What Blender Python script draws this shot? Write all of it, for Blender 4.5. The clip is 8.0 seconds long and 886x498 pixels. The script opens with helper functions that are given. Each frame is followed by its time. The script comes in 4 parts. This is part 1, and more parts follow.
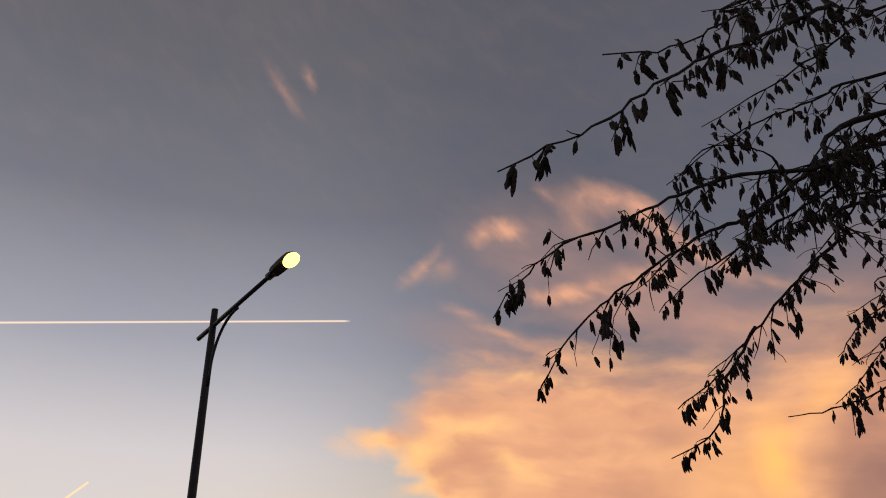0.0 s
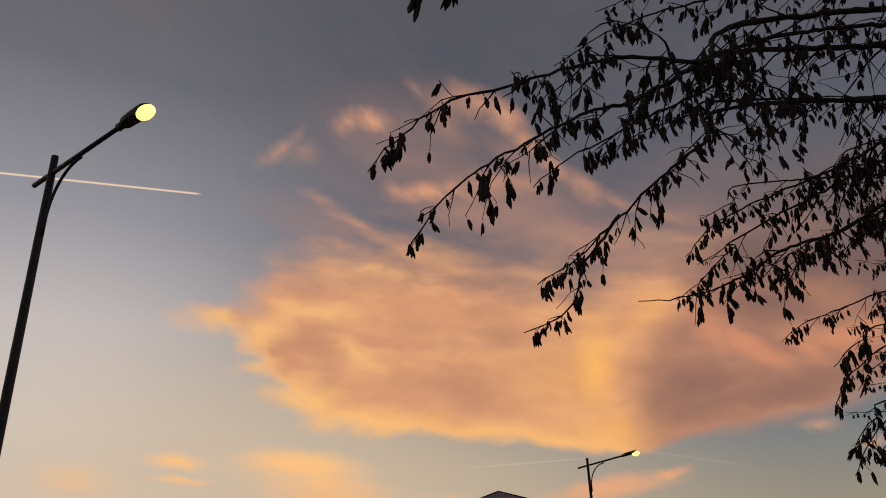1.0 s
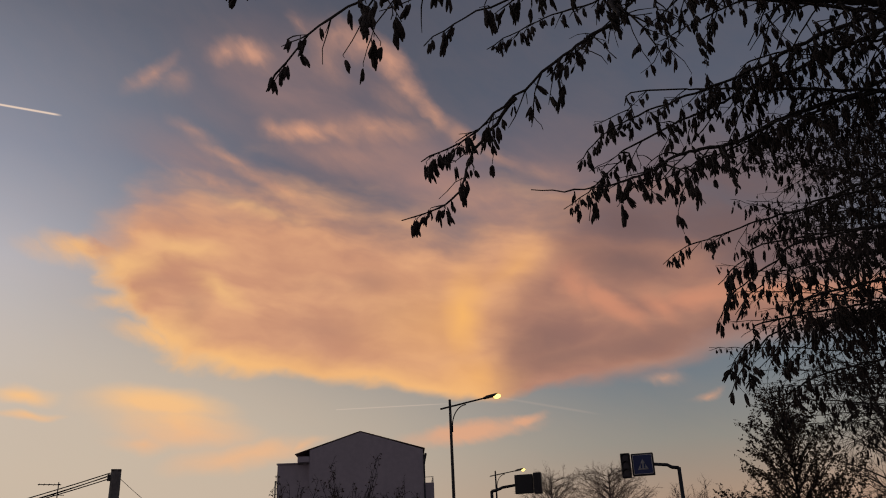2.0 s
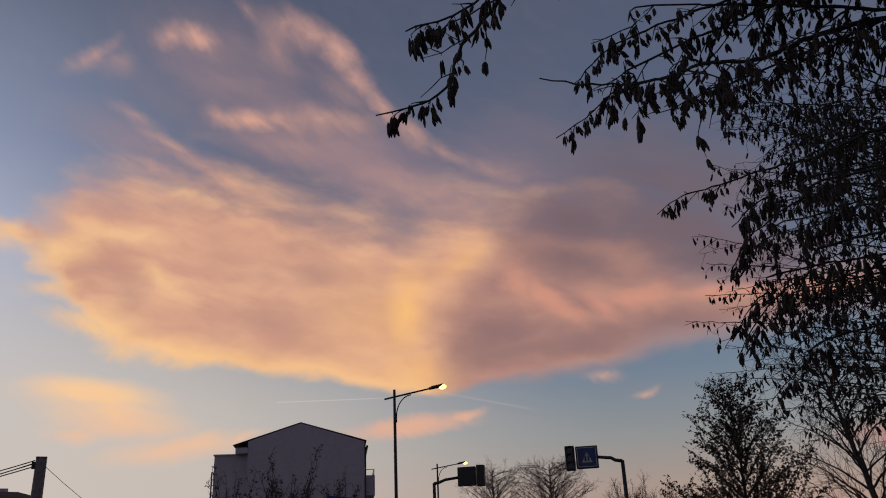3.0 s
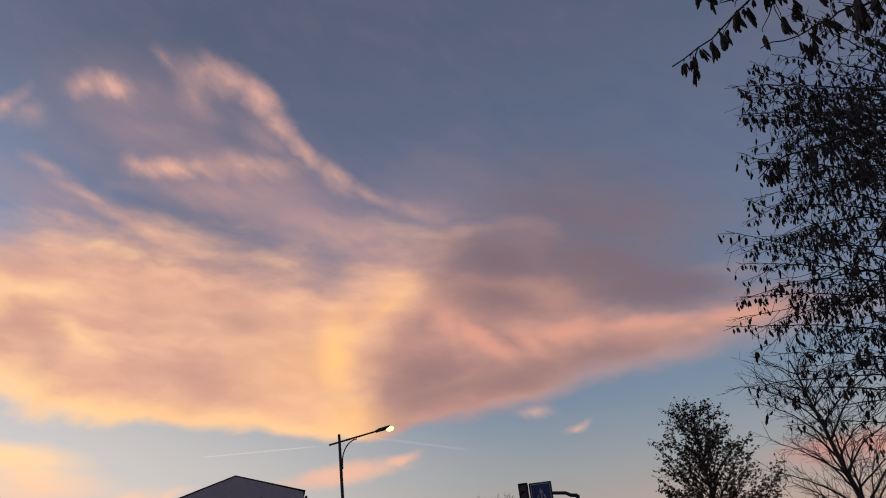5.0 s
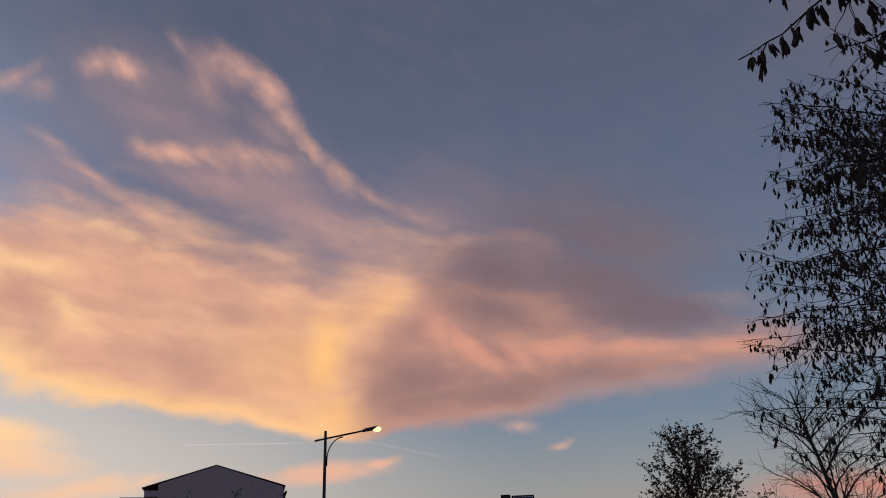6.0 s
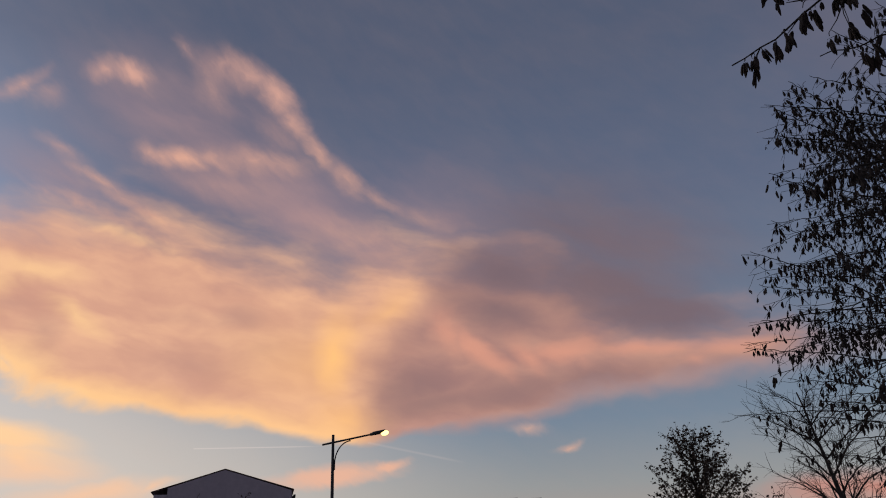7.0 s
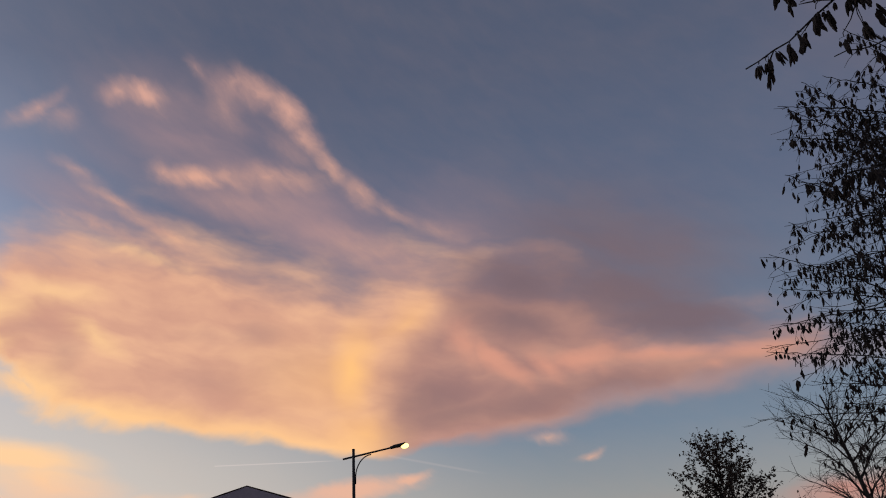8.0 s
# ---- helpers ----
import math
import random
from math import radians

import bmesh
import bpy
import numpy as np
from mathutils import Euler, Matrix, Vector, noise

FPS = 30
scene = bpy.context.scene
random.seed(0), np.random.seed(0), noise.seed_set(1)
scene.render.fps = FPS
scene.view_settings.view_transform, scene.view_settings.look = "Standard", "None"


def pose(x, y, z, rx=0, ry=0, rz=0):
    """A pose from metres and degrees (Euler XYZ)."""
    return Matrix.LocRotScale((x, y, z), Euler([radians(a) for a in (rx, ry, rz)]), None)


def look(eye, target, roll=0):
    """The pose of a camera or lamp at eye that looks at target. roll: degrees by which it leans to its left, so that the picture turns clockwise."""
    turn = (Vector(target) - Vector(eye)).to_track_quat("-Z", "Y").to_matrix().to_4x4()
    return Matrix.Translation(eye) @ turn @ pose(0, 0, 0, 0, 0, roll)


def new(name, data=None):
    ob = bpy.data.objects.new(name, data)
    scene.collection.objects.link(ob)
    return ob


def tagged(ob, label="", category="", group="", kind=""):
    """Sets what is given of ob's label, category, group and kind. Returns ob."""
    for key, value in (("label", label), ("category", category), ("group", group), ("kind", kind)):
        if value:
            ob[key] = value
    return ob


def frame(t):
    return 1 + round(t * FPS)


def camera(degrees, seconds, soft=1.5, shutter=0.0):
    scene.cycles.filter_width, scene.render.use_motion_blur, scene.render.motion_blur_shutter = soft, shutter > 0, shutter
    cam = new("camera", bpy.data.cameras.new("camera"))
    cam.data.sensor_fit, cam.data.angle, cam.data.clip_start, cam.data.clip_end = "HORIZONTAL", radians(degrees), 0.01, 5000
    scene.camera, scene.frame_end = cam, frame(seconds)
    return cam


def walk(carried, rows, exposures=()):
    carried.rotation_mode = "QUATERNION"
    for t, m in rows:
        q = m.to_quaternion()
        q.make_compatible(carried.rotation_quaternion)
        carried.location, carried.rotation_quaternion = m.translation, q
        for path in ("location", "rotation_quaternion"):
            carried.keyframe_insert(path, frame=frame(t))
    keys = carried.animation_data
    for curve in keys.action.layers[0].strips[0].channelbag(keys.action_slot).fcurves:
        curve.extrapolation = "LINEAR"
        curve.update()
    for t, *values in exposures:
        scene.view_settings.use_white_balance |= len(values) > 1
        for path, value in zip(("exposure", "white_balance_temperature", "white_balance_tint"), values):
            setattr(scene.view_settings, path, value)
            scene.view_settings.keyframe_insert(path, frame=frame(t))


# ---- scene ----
# ---- camera ----
cam = camera(56.73, 8.0, 1.05)
ROWS = [
    (0.0, 0.000, -0.000, 1.606, 0.00, 33.77, -3.18),
    (0.2, -0.023, 0.044, 1.601, 2.49, 32.39, -3.15),
    (0.5, -0.026, 0.102, 1.599, 5.40, 30.33, -3.14),
    (0.7, -0.032, 0.144, 1.597, 7.46, 28.61, -2.83),
    (1.0, -0.053, 0.165, 1.548, 10.96, 25.78, -2.11),
    (1.2, -0.033, 0.235, 1.533, 12.82, 24.63, -2.25),
    (1.5, 0.035, 0.394, 1.519, 14.91, 23.45, -2.59),
    (1.7, 0.049, 0.467, 1.512, 16.67, 22.54, -2.79),
    (2.0, 0.059, 0.643, 1.489, 20.34, 21.67, -2.43),
    (2.2, 0.057, 0.756, 1.461, 22.25, 21.04, -1.93),
    (3.3, 0.203, 1.482, 1.459, 26.75, 21.32, -3.45),
    (3.5, 0.171, 1.588, 1.462, 29.43, 21.16, -4.16),
    (3.7, 0.134, 1.753, 1.492, 31.56, 20.60, -4.58),
    (4.0, 0.158, 2.043, 1.587, 33.78, 20.69, -6.28),
    (4.2, 0.108, 2.183, 1.608, 32.80, 21.47, -7.58),
    (4.5, 0.128, 2.233, 1.581, 30.15, 22.83, -8.06),
    (4.7, 0.103, 2.290, 1.595, 29.82, 23.37, -7.63),
    (5.8, -0.023, 2.559, 1.551, 31.01, 24.27, -2.99),
    (6.0, -0.025, 2.570, 1.547, 30.34, 24.12, -2.14),
    (6.5, -0.004, 2.564, 1.558, 29.34, 24.12, -1.54),
    (7.0, 0.019, 2.546, 1.568, 29.76, 24.32, -2.28),
    (7.5, 0.020, 2.559, 1.574, 29.47, 24.57, -3.08),
    (8.0, 0.011, 2.552, 1.577, 28.69, 25.13, -3.50),
]


def aim(x, y, z, yaw, pitch, roll):
    a, b = radians(yaw), radians(pitch)
    way = Vector((math.sin(a) * math.cos(b), math.cos(a) * math.cos(b), math.sin(b)))
    return look(Vector((x, y, z)), Vector((x, y, z)) + way, roll)


EXPOSURES = [(0.0, 0.16, 9000, 15), (0.5, -0.05, 9500, 16), (1.0, -0.19, 9500, 16), (1.5, -0.22, 9100, 16), (2.0, -0.22, 8300, 15), (2.2, -0.2, 7900, 15), (3.3, -0.08, 6700, 14), (3.5, -0.08, 6650, 14), (4.0, 0.17, 6680, 14), (4.5, 0.22, 6600, 13), (6.0, 0.05, 6950, 14), (8.0, 0.05, 6950, 14)]
walk(cam, [(t, aim(*r)) for t, *r in ROWS], EXPOSURES)


# ---- world: dusk sky with lit clouds ----
def lin(r, g, b):
    return tuple((v / 255 / 12.92 if v / 255 <= 0.04045 else ((v / 255 + 0.055) / 1.055) ** 2.4) for v in (r, g, b)) + (1.0,)


class Net:
    """A small helper for node trees."""

    def __init__(self, tree):
        self.tree = tree

    def node(self, kind, **props):
        n = self.tree.nodes.new(kind)
        for k, v in props.items():
            setattr(n, k, v)
        return n

    def put(self, socket, value):
        if isinstance(value, bpy.types.NodeSocket):
            self.tree.links.new(value, socket)
        elif value is not None:
            socket.default_value = value

    def math(self, op, a, b=None, c=None, clamp=False):
        n = self.node("ShaderNodeMath", operation=op, use_clamp=clamp)
        for s, v in zip(n.inputs, (a, b, c)):
            self.put(s, v)
        return n.outputs[0]

    def vec(self, op, a, b=None, scale=None):
        n = self.node("ShaderNodeVectorMath", operation=op)
        self.put(n.inputs[0], a)
        self.put(n.inputs[1], b)
        if scale is not None:
            self.put(n.inputs["Scale"], scale)
        return n.outputs["Value" if op in ("LENGTH", "DOT_PRODUCT") else "Vector"]

    def noise(self, vector, scale=1.0, detail=4.0, rough=0.55, colour=False):
        n = self.node("ShaderNodeTexNoise")
        self.put(n.inputs["Vector"], vector)
        n.inputs["Scale"].default_value, n.inputs["Detail"].default_value, n.inputs["Roughness"].default_value = scale, detail, rough
        return n.outputs["Color" if colour else "Fac"]

    def mapping(self, vector, loc=(0, 0, 0), rot=0.0, scale=(1, 1, 1), kind="TEXTURE"):
        n = self.node("ShaderNodeMapping", vector_type=kind)
        self.put(n.inputs["Vector"], vector)
        n.inputs["Location"].default_value, n.inputs["Scale"].default_value = loc, scale
        n.inputs["Rotation"].default_value = (0, 0, radians(rot))
        return n.outputs[0]

    def ramp(self, fac, stops, kind="LINEAR"):
        n = self.node("ShaderNodeValToRGB")
        n.color_ramp.interpolation = kind
        while len(n.color_ramp.elements) < len(stops):
            n.color_ramp.elements.new(0.5)
        for e, (at, colour) in zip(n.color_ramp.elements, stops):
            e.position, e.color = at, colour
        self.put(n.inputs[0], fac)
        return n.outputs[0]

    def mix(self, fac, a, b, blend="MIX"):
        n = self.node("ShaderNodeMix", data_type="RGBA", blend_type=blend)
        self.put(n.inputs[0], fac)
        self.put(n.inputs[6], a)
        self.put(n.inputs[7], b)
        return n.outputs[2]

    def step(self, value, low, high):
        n = self.node("ShaderNodeMapRange", interpolation_type="SMOOTHSTEP", clamp=False)
        self.put(n.inputs[0], value)
        n.inputs[1].default_value, n.inputs[2].default_value = low, high
        return n.outputs[0]


world = bpy.data.worlds.new("dusk_sky")
scene.world = world
world.use_nodes = True
wt = world.node_tree
wt.nodes.clear()
N = Net(wt)
coord = N.node("ShaderNodeTexCoord").outputs["Generated"]
sep = N.node("ShaderNodeSeparateXYZ")
N.put(sep.inputs[0], N.vec("NORMALIZE", coord))
AZ = N.math("MULTIPLY", N.math("ARCTAN2", sep.outputs[0], sep.outputs[1]), 57.2958)
EL = N.math("MULTIPLY", N.math("ARCSINE", sep.outputs[2]), 57.2958)
comb = N.node("ShaderNodeCombineXYZ")
N.put(comb.inputs[0], AZ), N.put(comb.inputs[1], EL)
PLAIN = comb.outputs[0]


def warped(vector, stretch, size, amount, detail, turn=0.0):
    """Shift the sky's degrees by noise of that size, so that cloud edges fray."""
    n = N.noise(N.mapping(vector, rot=turn, scale=(size * stretch, size, 1)), 1.0, detail, 0.6, True)
    rgb, xyz = N.node("ShaderNodeSeparateColor"), N.node("ShaderNodeCombineXYZ")
    N.put(rgb.inputs[0], n)
    for i in (0, 1):
        N.put(xyz.inputs[i], N.math("SUBTRACT", rgb.outputs[i], 0.5))
    n = xyz.outputs[0]
    return N.vec("ADD", vector, N.vec("MULTIPLY", n, (amount * stretch, amount, 0)))


SOFT = warped(warped(PLAIN, 1.6, 4.5, 1.7, 2.0, -12), 1.6, 1.2, 0.5, 2.0, -10)
FINE = warped(warped(PLAIN, 1.5, 3.0, 1.2, 3.0, -30), 1.6, 0.8, 0.5, 4.0, -30)


def frayed(field, ragged, amount):
    """Roughen a field by noise where the field is present."""
    return N.math("MULTIPLY", field, N.math("MULTIPLY_ADD", ragged, amount, 1.0))


def puff(field, vector, az, el, rx, ry, turn=0.0, strong=1.0):
    """Join an ellipse of the sky, in degrees, to a field."""
    g = N.node("ShaderNodeTexGradient", gradient_type="SPHERICAL")
    N.put(g.inputs[0], N.mapping(vector, (az, el, 0), turn, (rx, ry, 1)))
    v = N.math("MULTIPLY", g.outputs["Fac"], strong)
    return v if field is None else N.math("SMOOTH_MAX", field, v, 0.12)


# clear sky: two ramps over the elevation, joined across the azimuth
el_fac = N.math("DIVIDE", EL, 60.0)
warm_side = N.ramp(el_fac, [(0.0, lin(200, 188, 166)), (0.1, lin(200, 201, 202)), (0.22, lin(200, 210, 226)), (0.33, lin(188, 201, 226)),
                            (0.45, lin(140, 158, 190)), (0.6, lin(97, 113, 140)), (0.75, lin(82, 96, 119)), (1.0, lin(72, 82, 98))])
cool_side = N.ramp(el_fac, [(0.0, lin(186, 144, 126)), (0.07, lin(170, 155, 146)), (0.13, lin(140, 150, 155)), (0.2, lin(108, 132, 154)),
                            (0.3, lin(96, 117, 143)), (0.45, lin(82, 101, 130)), (0.62, lin(72, 89, 116)), (1.0, lin(62, 76, 98))])
sky = N.mix(N.step(AZ, -17.0, 14.0), warm_side, cool_side)
pale = puff(None, PLAIN, 2, 7, 36, 17, 0)
sky = N.mix(N.math("MULTIPLY", N.step(pale, 0.0, 0.9), 0.8), sky, lin(208, 204, 198))
behind = N.ramp(el_fac, [(0.0, lin(120, 112, 125)), (0.2, lin(95, 102, 125)), (1.0, lin(70, 84, 106))])
sky = N.mix(N.step(N.math("ABSOLUTE", N.math("SUBTRACT", AZ, 15.0)), 75.0, 130.0), sky, behind)

# thin mauve veil, drawn out in fibres that sink to the right
fib = N.noise(N.mapping(SOFT, rot=-22, scale=(8.0, 2.4, 1)), 1.0, 4.0, 0.5)
fib_c = N.math("SUBTRACT", fib, 0.5)
veil = puff(None, SOFT, 9.8, 32.0, 14.0, 7.21, -15, 0.6)
veil = puff(veil, SOFT, 20.1, 26.4, 14.0, 4.73, -17, 0.9)
veil = puff(veil, SOFT, 30.6, 26.3, 12.2, 5.98, -16, 0.6)
veil = puff(veil, SOFT, 39.1, 24.5, 16.8, 7.86, -15, 0.8)
veil = puff(veil, SOFT, 2.1, 27.6, 9.5, 2.51, -10, 0.55)
veil = puff(veil, SOFT, 61.1, 34.4, 9.6, 6.79, -18, 0.5)
veil = puff(veil, SOFT, 14.0, 28.3, 10.9, 3.44, -5, 0.7)
veil = puff(veil, SOFT, 22.6, 28.0, 8.1, 3.27, -31, 0.5)
veil_fac = N.math("MULTIPLY", N.step(frayed(veil, fib_c, 1.3), 0.0, 1.0), 0.8)
sky = N.mix(veil_fac, sky, N.mix(N.step(AZ, 24.0, 40.0), lin(166, 138, 144), lin(106, 100, 115)))

# high pink wisps
wisp = puff(None, FINE, 12.1, 36.3, 2.6, 1.69, -10, 0.6)
wisp = puff(wisp, FINE, 14.2, 35.8, 4.3, 1.71, -18, 0.75)
wisp = puff(wisp, FINE, 16.6, 34.6, 3.5, 1.75, -36, 0.95)
wisp = puff(wisp, FINE, 18.1, 32.9, 3.0, 1.46, -47, 0.85)
wisp = puff(wisp, FINE, 19.9, 31.1, 3.1, 1.19, -44, 0.7)
wisp = puff(wisp, FINE, 22.3, 29.2, 3.6, 1.17, -37, 0.65)
wisp = puff(wisp, FINE, 24.9, 27.9, 4.1, 1.05, -24, 0.5)
wisp = puff(wisp, FINE, 28.4, 26.5, 4.1, 1.04, -20, 0.38)
wisp = puff(wisp, FINE, 11.4, 35.0, 3.7, 2.20, -49, 0.5)
wisp = puff(wisp, FINE, 9.2, 36.6, 2.4, 0.81, -35, 0.42)
wisp = puff(wisp, FINE, 17.2, 32.0, 5.4, 2.46, -32, 0.35)
wisp = puff(wisp, FINE, 3.4, 34.5, 2.2, 1.13, 11, 0.7)
wisp = puff(wisp, FINE, 5.3, 34.8, 3.5, 1.23, -3, 0.92)
wisp = puff(wisp, FINE, 6.1, 34.4, 5.3, 2.16, 1, 0.35)
wisp = puff(wisp, FINE, -1.8, 32.5, 3.1, 1.03, 37, 0.62)
wisp = puff(wisp, FINE, -0.4, 32.3, 2.4, 1.56, 12, 0.42)
wisp = puff(wisp, FINE, 10.1, 29.8, 4.7, 1.19, 7, 0.92)
wisp = puff(wisp, FINE, 7.6, 29.7, 2.2, 1.06, -20, 0.6)
wisp = puff(wisp, FINE, 15.1, 30.1, 7.8, 1.71, -0, 0.66)
wisp = puff(wisp, FINE, 13.1, 28.3, 9.2, 2.66, -4, 0.35)
wisp = puff(wisp, FINE, 1.5, 29.2, 3.5, 0.86, -19, 0.4)
wisp = puff(wisp, FINE, 4.8, 27.3, 5.6, 0.66, -21, 0.5)
wisp = puff(wisp, FINE, 8.2, 25.6, 6.6, 0.75, -20, 0.6)
wisp = puff(wisp, FINE, 3.5, 25.9, 5.5, 0.58, -19, 0.48)
wisp = puff(wisp, FINE, 0.9, 26.4, 3.9, 0.50, -20, 0.34)
wisp = puff(wisp, FINE, 23.5, 25.2, 9.9, 2.38, -16, 0.42)
wisp = puff(wisp, FINE, -14.1, 44.2, 3.7, 0.96, -42, 0.42)
wisp = puff(wisp, FINE, -12.1, 45.4, 2.0, 0.94, -60, 0.4)
fine_fib = N.math("SUBTRACT", N.noise(N.mapping(FINE, rot=-35, scale=(3.0, 1.1, 1)), 1.0, 4.0, 0.55), 0.5)
wisp_fac = N.math("MULTIPLY", N.step(frayed(wisp, fine_fib, 1.2), 0.0, 1.1), 0.88)
sky = N.mix(wisp_fac, sky, N.mix(N.step(EL, 25.0, 36.0), lin(228, 174, 150), lin(216, 168, 154)))

# the great lit cloud: a soft fibrous top, and a firm lower edge along a line
soft_sep = N.node("ShaderNodeSeparateXYZ")
N.put(soft_sep.inputs[0], SOFT)
SAZ, SEL = soft_sep.outputs[0], soft_sep.outputs[1]


def line(value, low, high, top, stops):
    """A curve over a span of degrees: (degree, value) stops, values from 0 to top."""
    fac = N.math("DIVIDE", N.math("SUBTRACT", value, low), high - low)
    rgb = N.node("ShaderNodeSeparateColor")
    N.put(rgb.inputs[0], N.ramp(fac, [((x - low) / (high - low), (v / top,) * 3 + (1,)) for x, v in stops]))
    return N.math("MULTIPLY", rgb.outputs[0], top)
base_line = line(SAZ, -11.0, 55.3, 23.0, [(-11.0, 21.7), (-6.3, 20.4), (-4.4, 19.4), (-2.1, 17.2), (-0.4, 15.1), (1.1, 13.9), (3.1, 13.4), (6.2, 13.0), (9.7, 12.9), (13.7, 12.5), (16.3, 12.0), (20.5, 11.3), (23.6, 11.1), (28.3, 11.3), (31.9, 11.8), (35.8, 12.3), (39.8, 13.1), (43.7, 13.4), (49.3, 13.8), (55.3, 14.0)])
top_line = line(SAZ, -9.2, 56.2, 26.0, [(-9.2, 14.4), (-5.9, 18.8), (-4.6, 20.4), (-3.0, 22.0), (-1.4, 24.0), (1.9, 24.8), (7.5, 25.0), (11.5, 24.0), (16.9, 22.8), (21.9, 22.1), (25.3, 23.0), (28.7, 23.2), (32.5, 23.0), (36.7, 22.0), (40.6, 19.5), (42.7, 17.5), (46.1, 16.8), (50.5, 16.4), (53.3, 15.6), (56.2, 13.5)])
gaps = N.noise(N.mapping(SOFT, rot=-8, scale=(6.5, 2.3, 1)), 1.0, 4.0, 0.5)
gap_c = N.math("SUBTRACT", gaps, 0.5)
lumps = N.math("SUBTRACT", N.noise(N.mapping(SOFT, rot=15, scale=(2.6, 1.5, 1)), 1.0, 4.0, 0.5), 0.5)
above = N.math("ADD", N.math("SUBTRACT", SEL, base_line), N.math("MULTIPLY", lumps, N.math("ADD", 0.9, N.math("MULTIPLY", N.step(SAZ, 8.0, -4.0), 3.0))))
below = N.math("ADD", N.math("SUBTRACT", top_line, SEL), N.math("MULTIPLY", gap_c, 6.0))
firm = N.math("ADD", 1.0, N.math("ADD", N.math("MULTIPLY", N.step(SAZ, 26.0, 40.0), 1.6), N.math("MULTIPLY", N.step(SAZ, 8.0, -3.0), 1.8)))
body_fac = N.math("MULTIPLY", N.step(N.math("DIVIDE", above, firm), -0.25, 0.75), N.step(below, -3.6, 2.4))
lobe = puff(None, FINE, -3.2, 20.6, 7.4, 1.51, -0, 1.1)
lobe = puff(lobe, FINE, -1.2, 17.7, 4.6, 0.91, 2, 0.9)
lobe = puff(lobe, FINE, 0.2, 19.4, 4.7, 1.15, 6, 0.8)
lobe = puff(lobe, FINE, 0.8, 15.4, 5.0, 1.05, -11, 0.9)
lobe = puff(lobe, FINE, -0.0, 23.6, 5.7, 0.85, 11, 0.7)
body_fac = N.math("MAXIMUM", body_fac, N.math("MULTIPLY", N.step(frayed(lobe, fine_fib, 1.4), 0.0, 1.0), 0.9))

tone = N.mix(N.step(gaps, 0.25, 0.75), lin(202, 154, 137), lin(227, 178, 150))
left = puff(None, SOFT, -2.6, 20.0, 5.3, 2.05, 9, 0.8)
left = puff(left, SOFT, 1.1, 21.3, 5.1, 1.41, -2, 0.6)
left = puff(left, SOFT, 3.8, 18.7, 3.6, 1.18, -29, 0.7)
left = puff(left, SOFT, 0.5, 15.2, 4.4, 2.40, 6, 0.95)
left = puff(left, SOFT, 4.0, 13.8, 7.4, 1.17, -4, 0.95)
left = puff(left, SOFT, -2.2, 18.0, 3.1, 1.02, 8, 0.8)
left = puff(left, SOFT, 6.8, 24.2, 7.6, 0.81, -15, 0.5)
tone = N.mix(N.math("MULTIPLY", N.step(N.math("ADD", left, N.math("MULTIPLY", gap_c, 0.8)), 0.0, 0.9), 0.75), tone, lin(255, 212, 156))
grey = puff(None, SOFT, 14.7, 19.5, 2.9, 1.22, 3, 0.8)
grey = puff(grey, SOFT, 2.4, 17.5, 2.3, 1.40, -44, 0.6)
grey = puff(grey, SOFT, 11.9, 16.4, 6.4, 2.04, 3, 0.45)
grey = puff(grey, SOFT, 19.7, 19.0, 1.6, 3.09, 1, 0.35)
grey = puff(grey, SOFT, 0.2, 19.0, 2.3, 0.87, 7, 0.4)
grey = puff(grey, SOFT, 21.8, 23.9, 5.0, 1.43, -22, 0.7)
grey = puff(grey, SOFT, 11.2, 19.4, 4.6, 1.12, -6, 0.35)
grey = puff(grey, SOFT, 16.8, 17.2, 6.7, 3.23, 1, 0.45)
tone = N.mix(N.math("MULTIPLY", N.step(N.math("ADD", grey, N.math("MULTIPLY", lumps, 0.3)), 0.0, 0.8), 0.6), tone, lin(178, 140, 132))

# past the glow the cloud lies in its own shade
edge = line(SEL, 7.7, 25.7, 36.0, [(7.7, 23.1), (11.0, 23.3), (12.8, 23.4), (14.7, 23.7), (16.6, 24.5), (18.6, 25.7), (20.9, 28.0), (22.9, 30.8), (25.7, 34.9)])
shade = N.step(N.math("SUBTRACT", SAZ, edge), -1.9, 2.3)
tone = N.mix(shade, tone, N.mix(N.step(gaps, 0.3, 0.7), lin(160, 124, 122), lin(184, 142, 131)))
dull = puff(None, SOFT, 27.6, 14.7, 4.8, 2.12, 10, 0.95)
dull = puff(dull, SOFT, 28.4, 13.7, 6.0, 1.53, 6, 0.9)
dull = puff(dull, SOFT, 34.0, 14.2, 7.6, 1.60, 6, 0.95)
dull = puff(dull, SOFT, 40.4, 14.8, 8.6, 1.28, 3, 0.85)
dull = puff(dull, SOFT, 47.3, 14.8, 5.9, 0.74, -1, 0.6)
dull = puff(dull, SOFT, 39.5, 21.0, 9.4, 2.95, -20, 0.95)
dull = puff(dull, SOFT, 44.4, 18.5, 6.2, 1.91, -12, 1.0)
dull = puff(dull, SOFT, 34.2, 22.2, 6.3, 2.37, -15, 0.8)
dull = puff(dull, SOFT, 33.2, 19.9, 7.4, 2.17, -17, 0.9)
tone = N.mix(N.math("MULTIPLY", N.step(N.math("ADD", dull, N.math("MULTIPLY", lumps, 0.35)), 0.0, 0.85), 0.75), tone, lin(142, 114, 116))
